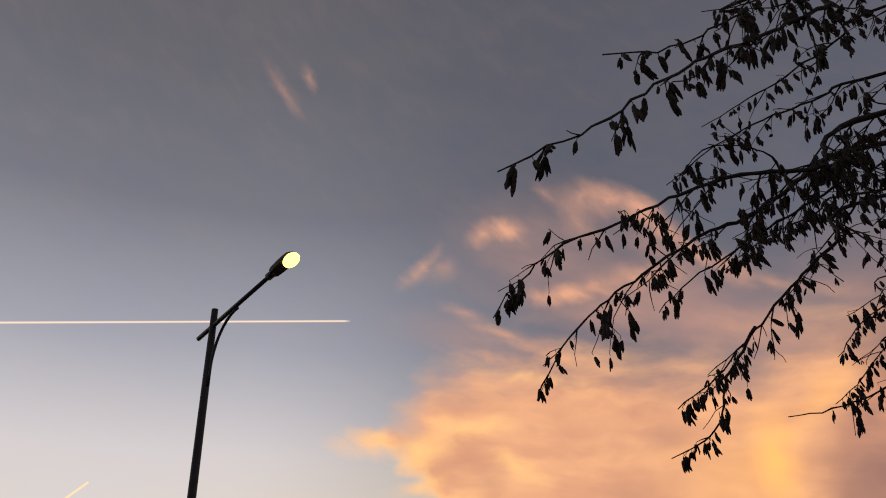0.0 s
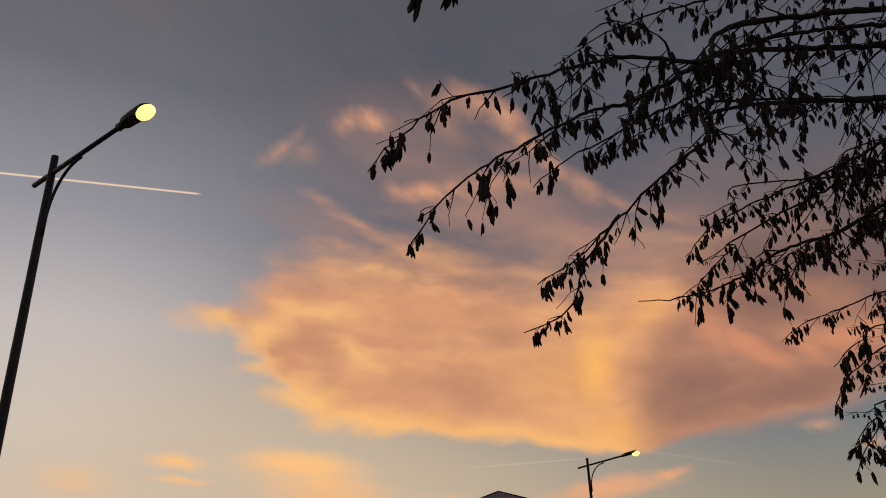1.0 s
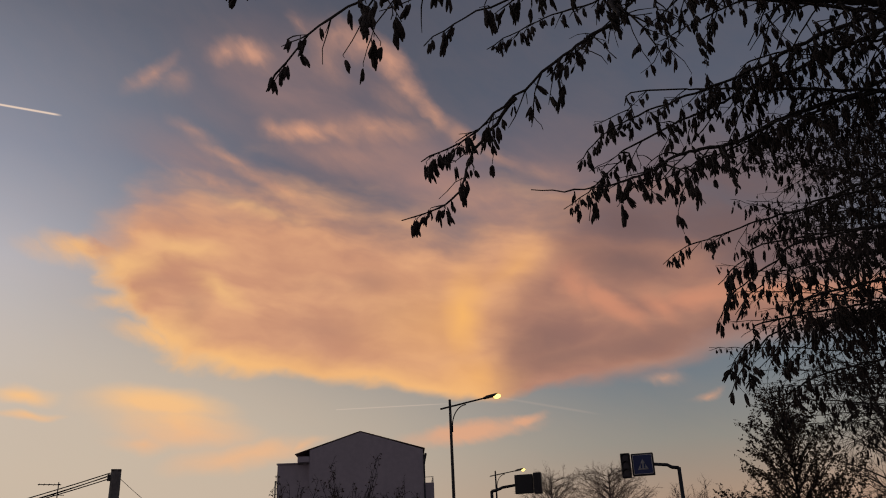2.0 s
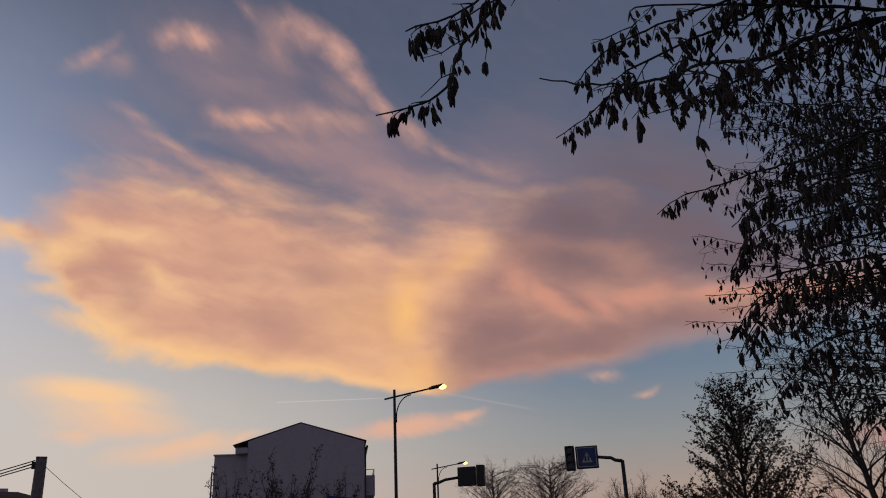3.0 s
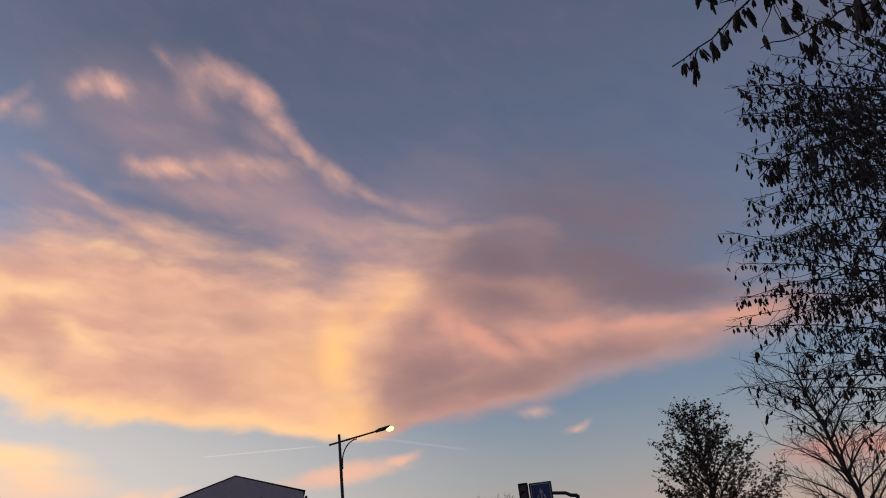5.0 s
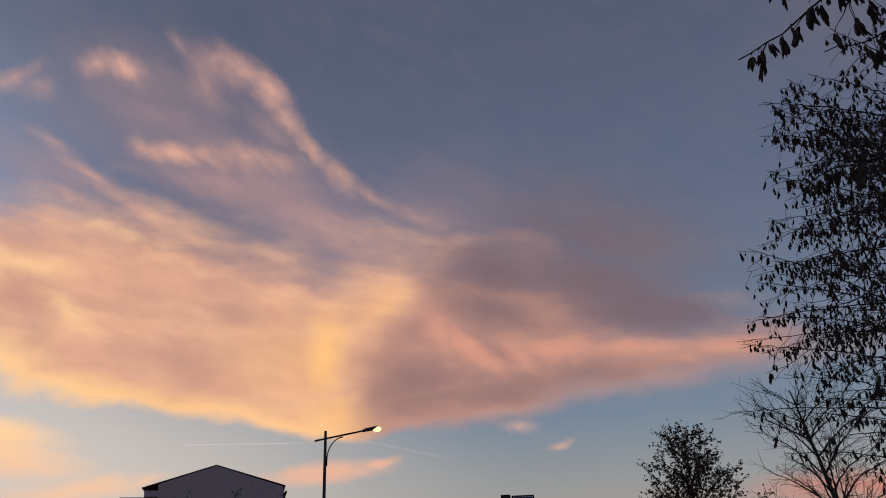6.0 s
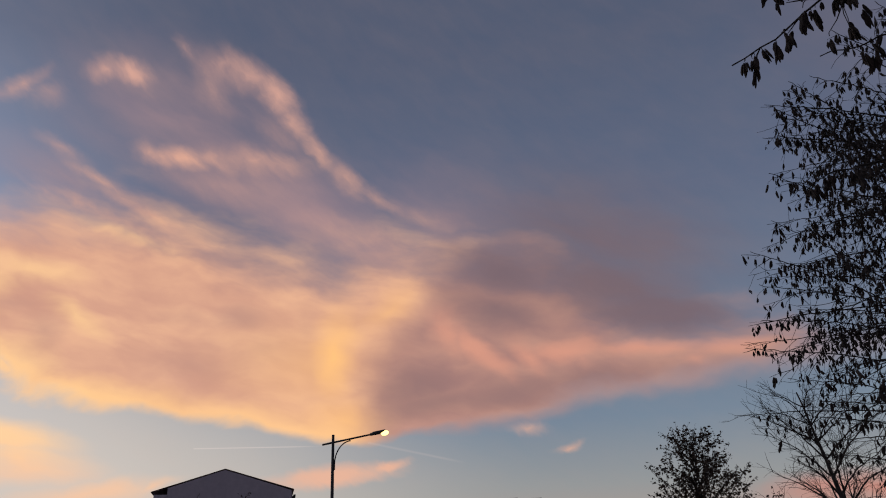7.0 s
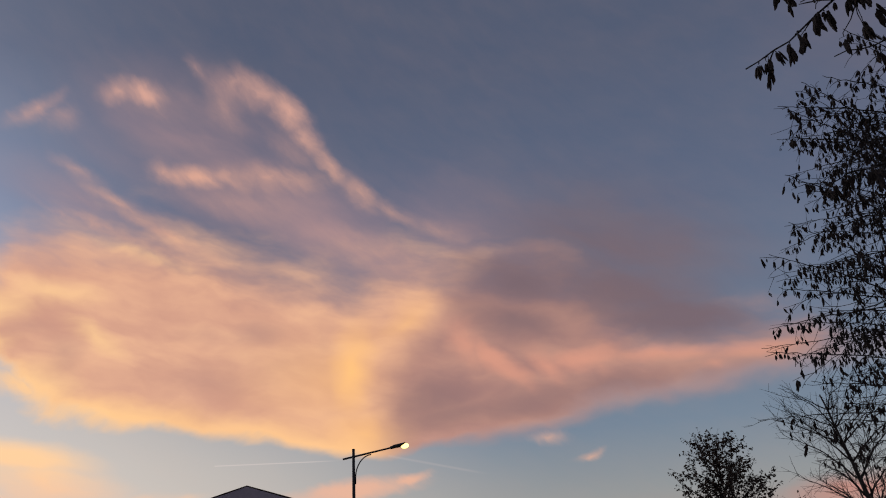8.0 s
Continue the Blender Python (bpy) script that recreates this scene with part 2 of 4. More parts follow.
lip = puff(None, SOFT, 32.2, 17.1, 4.0, 1.35, -40, 0.95)
lip = puff(lip, SOFT, 35.6, 16.5, 2.5, 1.29, -58, 0.7)
lip = puff(lip, SOFT, 38.6, 16.7, 4.8, 1.23, 0, 0.85)
lip = puff(lip, SOFT, 44.1, 16.5, 6.1, 0.76, -4, 0.85)
lip = puff(lip, SOFT, 49.3, 15.9, 4.7, 0.88, -3, 0.7)
lip = puff(lip, SOFT, 47.0, 15.3, 2.2, 0.76, -32, 0.45)
lip = puff(lip, SOFT, 29.8, 18.5, 3.6, 2.22, -46, 0.65)
lip = puff(lip, SOFT, 39.7, 15.9, 1.5, 1.19, -65, 0.4)
tone = N.mix(N.math("MULTIPLY", N.step(N.math("ADD", lip, N.math("MULTIPLY", lumps, 0.5)), 0.02, 0.85), 0.85), tone, lin(213, 153, 134))
# lit lower rim, fading away from the glow
rim_lit = N.math("MULTIPLY", N.step(above, 2.4, 0.3), N.step(SAZ, 27.0, 21.0))
tone = N.mix(N.math("MULTIPLY", rim_lit, 0.8), tone, lin(255, 206, 148))
rim_pink = N.math("MULTIPLY", N.step(above, 1.6, 0.4), N.step(SAZ, 22.0, 27.0))
tone = N.mix(N.math("MULTIPLY", rim_pink, 0.55), tone, lin(198, 153, 141))
glow = puff(None, SOFT, 21.7, 17.0, 5.4, 3.06, 78, 0.85)
glow = puff(glow, SOFT, 25.4, 20.1, 5.7, 2.22, 37, 0.5)
glow = puff(glow, SOFT, 22.2, 13.0, 5.9, 2.63, -8, 0.65)
glow = puff(glow, SOFT, 20.0, 16.3, 9.9, 6.12, 0, 0.45)
tone = N.mix(N.math("MULTIPLY", N.step(glow, 0.0, 1.05), N.math("SUBTRACT", 1.0, N.math("MULTIPLY", shade, 0.75))), tone, lin(255, 199, 130))


def glowing(colour):
    n = N.node("ShaderNodeBackground")
    N.put(n.inputs[0], colour)
    return n.outputs[0]


def over(below_it, fac, colour):
    """Lay a colour of the sky over what shines behind it."""
    n = N.node("ShaderNodeMixShader")
    N.put(n.inputs[0], fac), N.put(n.inputs[1], below_it), N.put(n.inputs[2], glowing(colour))
    return n.outputs[0]


sky = over(glowing(sky), body_fac, tone)
murk = puff(None, SOFT, 40.8, 21.0, 12.1, 3.52, -17, 1.0)
murk = puff(murk, SOFT, 44.5, 18.9, 7.8, 2.52, -11, 1.1)
murk = puff(murk, SOFT, 34.2, 22.2, 8.0, 3.17, -15, 0.8)
murk = puff(murk, SOFT, 42.4, 23.8, 13.2, 4.27, -12, 0.6)
murk = puff(murk, SOFT, 33.6, 20.0, 6.2, 1.78, -18, 0.55)
lip_gap = N.math("SUBTRACT", 1.0, N.step(lip, 0.1, 0.6))
sky = over(sky, N.math("MULTIPLY", N.math("MULTIPLY", N.step(frayed(murk, fib_c, 1.2), 0.0, 0.9), 0.88), lip_gap), lin(116, 100, 110))

# small low clouds
low = puff(None, SOFT, -7.3, 11.5, 3.0, 0.82, -1, 1.0)
low = puff(low, SOFT, -6.9, 10.2, 2.7, 0.48, 0, 0.75)
low = puff(low, SOFT, 0.7, 11.0, 6.4, 1.73, -3, 1.0)
low = puff(low, SOFT, 2.2, 9.7, 6.5, 2.00, -7, 0.9)
low = puff(low, SOFT, 0.2, 8.6, 3.8, 0.85, -3, 0.55)
low = puff(low, SOFT, 6.3, 7.9, 6.5, 1.24, 9, 0.85)
low = puff(low, SOFT, 10.4, 8.6, 2.6, 0.53, 19, 0.6)
low = puff(low, SOFT, -13.4, 9.7, 3.9, 1.92, 3, 0.5)
low_fac = N.step(frayed(low, gap_c, 1.5), 0.0, 0.9)
sky = over(sky, N.math("MULTIPLY", low_fac, 0.88), N.mix(N.step(EL, 8.5, 11.5), lin(246, 198, 160), lin(255, 210, 158)))
strip = puff(None, FINE, 21.7, 9.0, 6.4, 1.10, 4, 0.95)
strip = puff(strip, FINE, 25.5, 9.5, 2.3, 0.67, 12, 0.85)
strip = puff(strip, FINE, 38.0, 10.4, 1.9, 0.51, 14, 0.5)
strip = puff(strip, FINE, 35.2, 11.6, 2.3, 0.67, 2, 0.45)
sky = over(sky, N.math("MULTIPLY", N.step(frayed(strip, fine_fib, 0.9), 0.04, 0.8), 0.8), lin(236, 182, 154))
rim = puff(None, SOFT, 60, 6.6, 15, 1.7, 2)
rim = puff(rim, SOFT, 64, 2.0, 20, 2.0, 0, 0.5)
sky = over(sky, N.math("MULTIPLY", N.step(frayed(rim, gap_c, 2.0), 0.08, 0.8), 0.75), lin(204, 132, 116))


DIRECTION = N.vec("NORMALIZE", coord)


def trail(sky, az0, el0, az1, el1, wide, colour, strong):
    """A straight vapour trail along the great circle between two directions, fading towards its first end; wide in degrees."""
    d0, d1 = [Vector((math.sin(radians(a)) * math.cos(radians(e)), math.cos(radians(a)) * math.cos(radians(e)), math.sin(radians(e)))) for a, e in ((az0, el0), (az1, el1))]
    side = d0.cross(d1).normalized()
    ahead = side.cross(d0)
    across = N.step(N.math("ABSOLUTE", N.vec("DOT_PRODUCT", DIRECTION, tuple(side))), radians(wide), radians(wide) * 0.1)
    along = N.math("DIVIDE", N.math("ARCTAN2", N.vec("DOT_PRODUCT", DIRECTION, tuple(ahead)), N.vec("DOT_PRODUCT", DIRECTION, tuple(d0))), d0.angle(d1))
    span = N.math("MULTIPLY", N.step(along, 1.0, 0.985), N.step(along, -0.02, 0.3))
    return over(sky, N.math("MULTIPLY", N.math("MULTIPLY", across, span), strong), colour)


sky = trail(sky, -52.0, 21.0, -7.5, 28.9, 0.10, lin(240, 228, 224), 0.9)
sky = trail(sky, -28.5, 14.0, -24.6, 17.6, 0.10, lin(255, 232, 190), 0.8)
sky = trail(sky, 21.0, 11.0, 12.4, 10.8, 0.06, lin(226, 216, 214), 0.32)
sky = trail(sky, 31.0, 9.6, 24.0, 11.2, 0.12, lin(210, 198, 196), 0.13)

N.put(N.node("ShaderNodeOutputWorld").inputs[0], sky)


# ---- materials ----
def material(name, colour, second=None, rough=0.8, metal=0.0, size=4.0, bump=0.3, detail=6.0, emit=None, strength=0.0, by_object=0.0):
    m = bpy.data.materials.new(name)
    m.use_nodes = True
    n = Net(m.node_tree)
    b = m.node_tree.nodes["Principled BSDF"]
    where = n.node("ShaderNodeTexCoord").outputs["Object"]
    grain = n.noise(where, size, detail, 0.6)
    stains = n.noise(where, size * 0.13, 3.0, 0.5)
    both = n.math("ADD", n.math("MULTIPLY", grain, 0.6), n.math("MULTIPLY", stains, 0.4))
    c = n.mix(n.step(both, 0.35, 0.65), (*colour, 1), (*(second or [v * 0.7 for v in colour]), 1))
    if by_object:
        info = n.node("ShaderNodeObjectInfo").outputs["Random"]
        hsv = n.node("ShaderNodeHueSaturation")
        n.put(hsv.inputs["Color"], c)
        n.put(hsv.inputs["Value"], n.math("ADD", n.math("MULTIPLY", info, 2 * by_object), 1 - by_object))
        c = hsv.outputs[0]
    n.put(b.inputs["Base Color"], c)
    b.inputs["Metallic"].default_value = metal
    n.put(b.inputs["Roughness"], n.math("ADD", n.math("MULTIPLY", stains, 0.2), rough - 0.1))
    if bump:
        k = n.node("ShaderNodeBump")
        k.inputs["Strength"].default_value, k.inputs["Distance"].default_value = bump, 0.01
        n.put(k.inputs["Height"], grain)
        n.put(b.inputs["Normal"], k.outputs[0])
    if emit:
        b.inputs["Emission Color"].default_value = (*emit, 1)
        b.inputs["Emission Strength"].default_value = strength
    return m


ASPHALT = material("asphalt", (0.055, 0.055, 0.057), (0.04, 0.04, 0.042), 0.9, size=30, bump=0.6)
PAVING = material("paving", (0.24, 0.23, 0.22), (0.18, 0.17, 0.165), 0.85, size=12)
KERB = material("kerb_stone", (0.3, 0.29, 0.28), (0.22, 0.21, 0.2), 0.85, size=10)
SOIL = material("soil_and_grass", (0.07, 0.07, 0.04), (0.05, 0.045, 0.03), 0.95, size=3, bump=0.8)
BARK = material("bark", (0.06, 0.048, 0.04), (0.035, 0.028, 0.024), 0.9, size=25, bump=0.6)
SEED_WINGS = material("dry_seed_wings", (0.05, 0.034, 0.026), (0.028, 0.02, 0.016), 0.85, size=40, bump=0.2, by_object=0.3)
LEAF = material("dry_leaves", (0.09, 0.055, 0.03), (0.05, 0.035, 0.022), 0.8, size=6, bump=0.2)
STEEL = material("dark_painted_steel", (0.035, 0.036, 0.04), (0.022, 0.022, 0.025), 0.5, 0.3, size=8, bump=0.1)
GALV = material("galvanised_steel", (0.2, 0.2, 0.21), (0.14, 0.14, 0.15), 0.5, 0.6, size=9, bump=0.1)
LENS = material("lamp_lens", (0.9, 0.85, 0.7), rough=0.3, bump=0, emit=(1.0, 0.72, 0.2), strength=3.2)
STUCCO = material("mauve_grey_stucco", (0.54, 0.49, 0.53), (0.46, 0.42, 0.46), 0.9, size=3, bump=0.3)
TILES = material("brown_roof_tiles", (0.14, 0.075, 0.055), (0.09, 0.05, 0.04), 0.85, size=6)
PLASTIC = material("black_plastic", (0.02, 0.02, 0.021), (0.014, 0.014, 0.015), 0.5, size=10, bump=0.05)
BLUE = material("blue_sign_paint", (0.025, 0.05, 0.16), (0.02, 0.04, 0.13), 0.45, size=5, bump=0.0)
WHITE = material("white_paint", (0.78, 0.78, 0.76), (0.7, 0.7, 0.68), 0.5, size=6, bump=0.0)
AWNING = material("blue_awning_cloth", (0.03, 0.08, 0.36), (0.025, 0.06, 0.3), 0.7, size=4)
CONCRETE = material("pole_concrete", (0.2, 0.18, 0.165), (0.13, 0.115, 0.105), 0.9, size=8)
GLASS = material("dark_window_glass", (0.03, 0.035, 0.045), rough=0.12, bump=0)
CABLE = material("black_cable", (0.02, 0.02, 0.02), rough=0.6, bump=0)


# ---- mesh helpers ----
def mesh_of(name, verts, faces, mat, smooth=False):
    me = bpy.data.meshes.new(name)
    me.from_pydata([tuple(v) for v in verts], [], faces)
    me.materials.append(mat)
    if smooth:
        me.polygons.foreach_set("use_smooth", [True] * len(me.polygons))
    me.update()
    return me


def thing(name, label, category, at=(0, 0, 0), turn=0.0, group="", kind=""):
    ob = new(name)
    ob.matrix_basis = pose(*at, 0, 0, turn)
    return tagged(ob, label, category, group, kind)


def part(name, bm, mat, parent, label="", smooth=False):
    me = bpy.data.meshes.new(name)
    bm.normal_update()
    bm.to_mesh(me)
    bm.free()
    me.materials.append(mat)
    if smooth:
        me.polygons.foreach_set("use_smooth", [True] * len(me.polygons))
    ob = new(name, me)
    ob.parent = parent
    return tagged(ob, label)


def box(x0, x1, y0, y1, z0, z1, bevel=0.0, bm=None):
    bm = bm or bmesh.new()
    vs = bmesh.ops.create_cube(bm, size=1.0, matrix=Matrix.Translation(((x0 + x1) / 2, (y0 + y1) / 2, (z0 + z1) / 2)) @ Matrix.Diagonal((x1 - x0, y1 - y0, z1 - z0, 1)))["verts"]
    if bevel:
        bmesh.ops.bevel(bm, geom=list({e for v in vs for e in v.link_edges}), offset=bevel, segments=2, affect="EDGES", profile=0.5)
    return bm


def ring_tube(points, radii, sides, verts, faces, cap=True):
    """Add a tube along points to the lists of vertices and faces."""
    pts = [Vector(p) for p in points]
    start = len(verts)
    side = None
    for i, p in enumerate(pts):
        way = (pts[min(i + 1, len(pts) - 1)] - pts[max(i - 1, 0)])
        way = way.normalized() if way.length > 1e-9 else Vector((0, 0, 1))
        if side is None:
            side = way.orthogonal().normalized()
        side = (side - way * side.dot(way))
        side = side.normalized() if side.length > 1e-6 else way.orthogonal().normalized()
        up = way.cross(side)
        for k in range(sides):
            a = 2 * math.pi * k / sides
            verts.append(p + (side * math.cos(a) + up * math.sin(a)) * radii[i])
    for i in range(len(pts) - 1):
        for k in range(sides):
            a, b = start + i * sides + k, start + i * sides + (k + 1) % sides
            faces.append((a, b, b + sides, a + sides))
    if cap:
        faces.append(tuple(range(start + sides - 1, start - 1, -1)))
        last = start + (len(pts) - 1) * sides
        faces.append(tuple(range(last, last + sides)))


def tube_part(name, points, r0, r1, mat, parent, label="", sides=14):
    verts, faces = [], []
    n = len(points)
    ring_tube(points, [r0 + (r1 - r0) * i / max(n - 1, 1) for i in range(n)], sides, verts, faces)
    ob = new(name, mesh_of(name, verts, faces, mat, True))
    ob.parent = parent
    return tagged(ob, label)


def curve_through(ctrl, step=0.08, kink=0.0, rng=random):
    """Points at even steps along a smooth curve through the control points."""
    c = [Vector(p) for p in ctrl]
    c = [c[0] * 2 - c[1]] + c + [c[-1] * 2 - c[-2]]
    out = []
    for i in range(1, len(c) - 2):
        p0, p1, p2, p3 = c[i - 1:i + 3]
        n = max(2, int((p2 - p1).length / step))
        for k in range(n):
            t = k / n
            q = 0.5 * (2 * p1 + (p2 - p0) * t + (2 * p0 - 5 * p1 + 4 * p2 - p3) * t * t + (3 * p1 - p0 - 3 * p2 + p3) * t ** 3)
            out.append(q + Vector([rng.uniform(-kink, kink) for _ in range(3)]))
    return out + [c[-2]]


# ---- ground, road, pavements: u runs along the road, n to its right ----
U, NRM = Vector((0.593, 0.805, 0)), Vector((0.805, -0.593, 0))


def on_road(u, n, z=0.0):
    return U * u + NRM * n + Vector((0, 0, z))


def strip_of(name, n0, n1, z0, z1, u0, u1, mat, label, category):
    vs = [on_road(u, n, z) for z in (z0, z1) for u, n in ((u0, n0), (u1, n0), (u1, n1), (u0, n1))]
    fs = [(3, 2, 1, 0), (4, 5, 6, 7), (0, 1, 5, 4), (1, 2, 6, 5), (2, 3, 7, 6), (3, 0, 4, 7)]
    ob = new(name, mesh_of(name, vs, fs, mat))
    tagged(ob, label, category, kind="structure")
    bm = bmesh.new()
    bm.from_mesh(ob.data)
    bmesh.ops.recalc_face_normals(bm, faces=bm.faces)
    bm.to_mesh(ob.data)
    bm.free()
    return ob


g = new("ground", mesh_of("ground", [(-2500, -2500, -0.16), (2500, -2500, -0.16), (2500, 2500, -0.16), (-2500, 2500, -0.16)], [(0, 1, 2, 3)], SOIL))
tagged(g, "bare soil and winter grass reaching the horizon", "ground", kind="structure")
strip_of("road", -8.3, -2.4, -0.5, -0.13, -60, 160, ASPHALT, "dark worn asphalt road between two pavements", "road")
strip_of("pavement", -2.25, 4.5, -0.5, 0.0, -60, 120, PAVING, "grey concrete pavement under the row of trees", "pavement")
strip_of("pavement", -12.0, -8.45, -0.5, 0.0, -60, 160, PAVING, "grey concrete pavement carrying the street lamps", "pavement")
strip_of("kerb", -2.4, -2.25, -0.5, 0.015, -60, 120, KERB, "pale stone kerb beside the asphalt road", "kerb")
strip_of("kerb", -8.45, -8.3, -0.5, 0.015, -60, 160, KERB, "pale stone kerb beside the asphalt road", "kerb")


# ---- street lamps ----
def street_lamp(top, turn):
    """A tapered pole with a slanting arm across its top, a curved brace and a lit head. The arm runs along +x."""
    lamp = thing("street_lamp", "dark steel street lamp with slanted arm and glowing yellow head", "street lamp", (top[0], top[1], 0), turn, "street lamps along the road")
    h = top[2]
    tube_part("pole", [(0, 0, 0), (0, 0, h * 0.5), (0, 0, h - 1.2), (0, 0, h)], 0.07, 0.05, STEEL, lamp)
    part("base_plate", box(-0.16, 0.16, -0.16, 0.16, 0.0, 0.03, 0.008), STEEL, lamp)
    for sx in (-1, 1):
        for sy in (-1, 1):
            bm = bmesh.new()
            bmesh.ops.create_cone(bm, cap_ends=True, segments=6, radius1=0.018, radius2=0.018, depth=0.04, matrix=Matrix.Translation((sx * 0.12, sy * 0.12, 0.05)))
            part("bolt", bm, STEEL, lamp)
    part("door", box(0.062, 0.074, -0.045, 0.045, 0.5, 0.85, 0.006), STEEL, lamp)
    rise = ARM_RISE
    z_arm = h - ARM_DROP
    a0, a1 = -0.42, 1.6
    tube_part("arm", [(a0, 0, z_arm + a0 * rise), (a1 * 0.5, 0, z_arm + a1 * 0.5 * rise), (a1, 0, z_arm + a1 * rise)], 0.036, 0.031, STEEL, lamp)
    bow = []
    for i in range(13):
        a = math.pi / 2 * i / 12
        bow.append((0.075 + 0.62 * (1 - math.cos(a)), 0, z_arm - 0.78 + (0.72 + 0.62 * rise) * math.sin(a)))
    tube_part("brace", [(0.075, 0, z_arm - 1.0)] + bow, 0.022, 0.022, STEEL, lamp)
    verts, faces = [], []
    outline = [(0.0, 0.05), (0.04, 0.085), (0.2, 0.1), (0.36, 0.105), (0.45, 0.095), (0.49, 0.06)]
    for x, w in outline:
        for y, z in ((-w, 0.0), (-w * 0.8, 0.055), (0, 0.08), (w * 0.8, 0.055), (w, 0.0), (w * 0.85, -0.04), (-w * 0.85, -0.04)):
            verts.append((x, y, z))
    for i in range(len(outline) - 1):
        for k in range(7):
            a, b = i * 7 + k, i * 7 + (k + 1) % 7
            faces.append((a, a + 7, b + 7, b))
    faces += [tuple(range(7)), tuple(range(41, 34, -1))]
    head = new("lamp_head", mesh_of("lamp_head", verts, faces, STEEL))
    head.parent = lamp
    head.matrix_basis = Matrix.Translation((a1 - 0.03, 0, z_arm + a1 * rise)) @ Matrix.Rotation(-math.atan(rise), 4, "Y")
    tube_part("clamp", [(-0.1, 0, 0), (0.06, 0, 0)], 0.055, 0.055, STEEL, head)
    bm = bmesh.new()
    bmesh.ops.create_uvsphere(bm, u_segments=20, v_segments=10, radius=1.0, matrix=Matrix.Translation((0.46, 0, -0.055)) @ Matrix.Diagonal((0.15, 0.1, 0.09, 1)))
    part("lens", bm, LENS, head, "glowing warm yellow lens", True)
    return lamp


ARM_RISE, ARM_DROP = 0.11, 0.285
LAMP_TURN = -44.7
street_lamp((-3.55, 10.89, 8.0), LAMP_TURN)
street_lamp((11.44, 31.31, 8.0), LAMP_TURN)
street_lamp((22.95, 53.96, 8.0), LAMP_TURN)


# ---- seed clusters and trees ----
def seed_mesh(seed):
    """One hanging bunch of slim blunt catkins on a short forked stalk, hanging from its origin, about 0.09 m long."""
    rng = random.Random(seed)
    verts, faces = [], []
    fork = Vector((rng.uniform(-0.004, 0.004), rng.uniform(-0.004, 0.004), -rng.uniform(0.006, 0.016)))
    ring_tube([(0, 0, 0), fork], [0.0016, 0.0013], 3, verts, faces, False)
    fingers = (2, 3, 3, 4, 4, 5, 5, 6, 8, 10)[seed % 10]
    for k in range(fingers):
        a = 2.4 * k + rng.uniform(-0.5, 0.5)
        out = Vector((math.cos(a), math.sin(a), 0))
        top = fork + out * rng.uniform(0.001, 0.004 + 0.0007 * fingers) - Vector((0, 0, rng.uniform(0.0, 0.006 + 0.0042 * fingers)))
        length, wide = rng.uniform(0.034, 0.058), rng.uniform(0.0042, 0.0062)
        lean = out * rng.uniform(0.0, 0.17) + Vector((rng.gauss(0, 0.06), rng.gauss(0, 0.06), -1))
        bow = out * rng.uniform(-0.003, 0.004)
        spine = [top, top + lean * length * 0.2, top + lean * length * 0.7 + bow, top + lean * length]
        ring_tube(spine, [wide * 0.35, wide, wide * rng.uniform(1.0, 1.2), wide * 0.35], 4, verts, faces)
    return mesh_of("catkin", verts, faces, SEED_WINGS)


SEEDS = [seed_mesh(s) for s in range(20)]


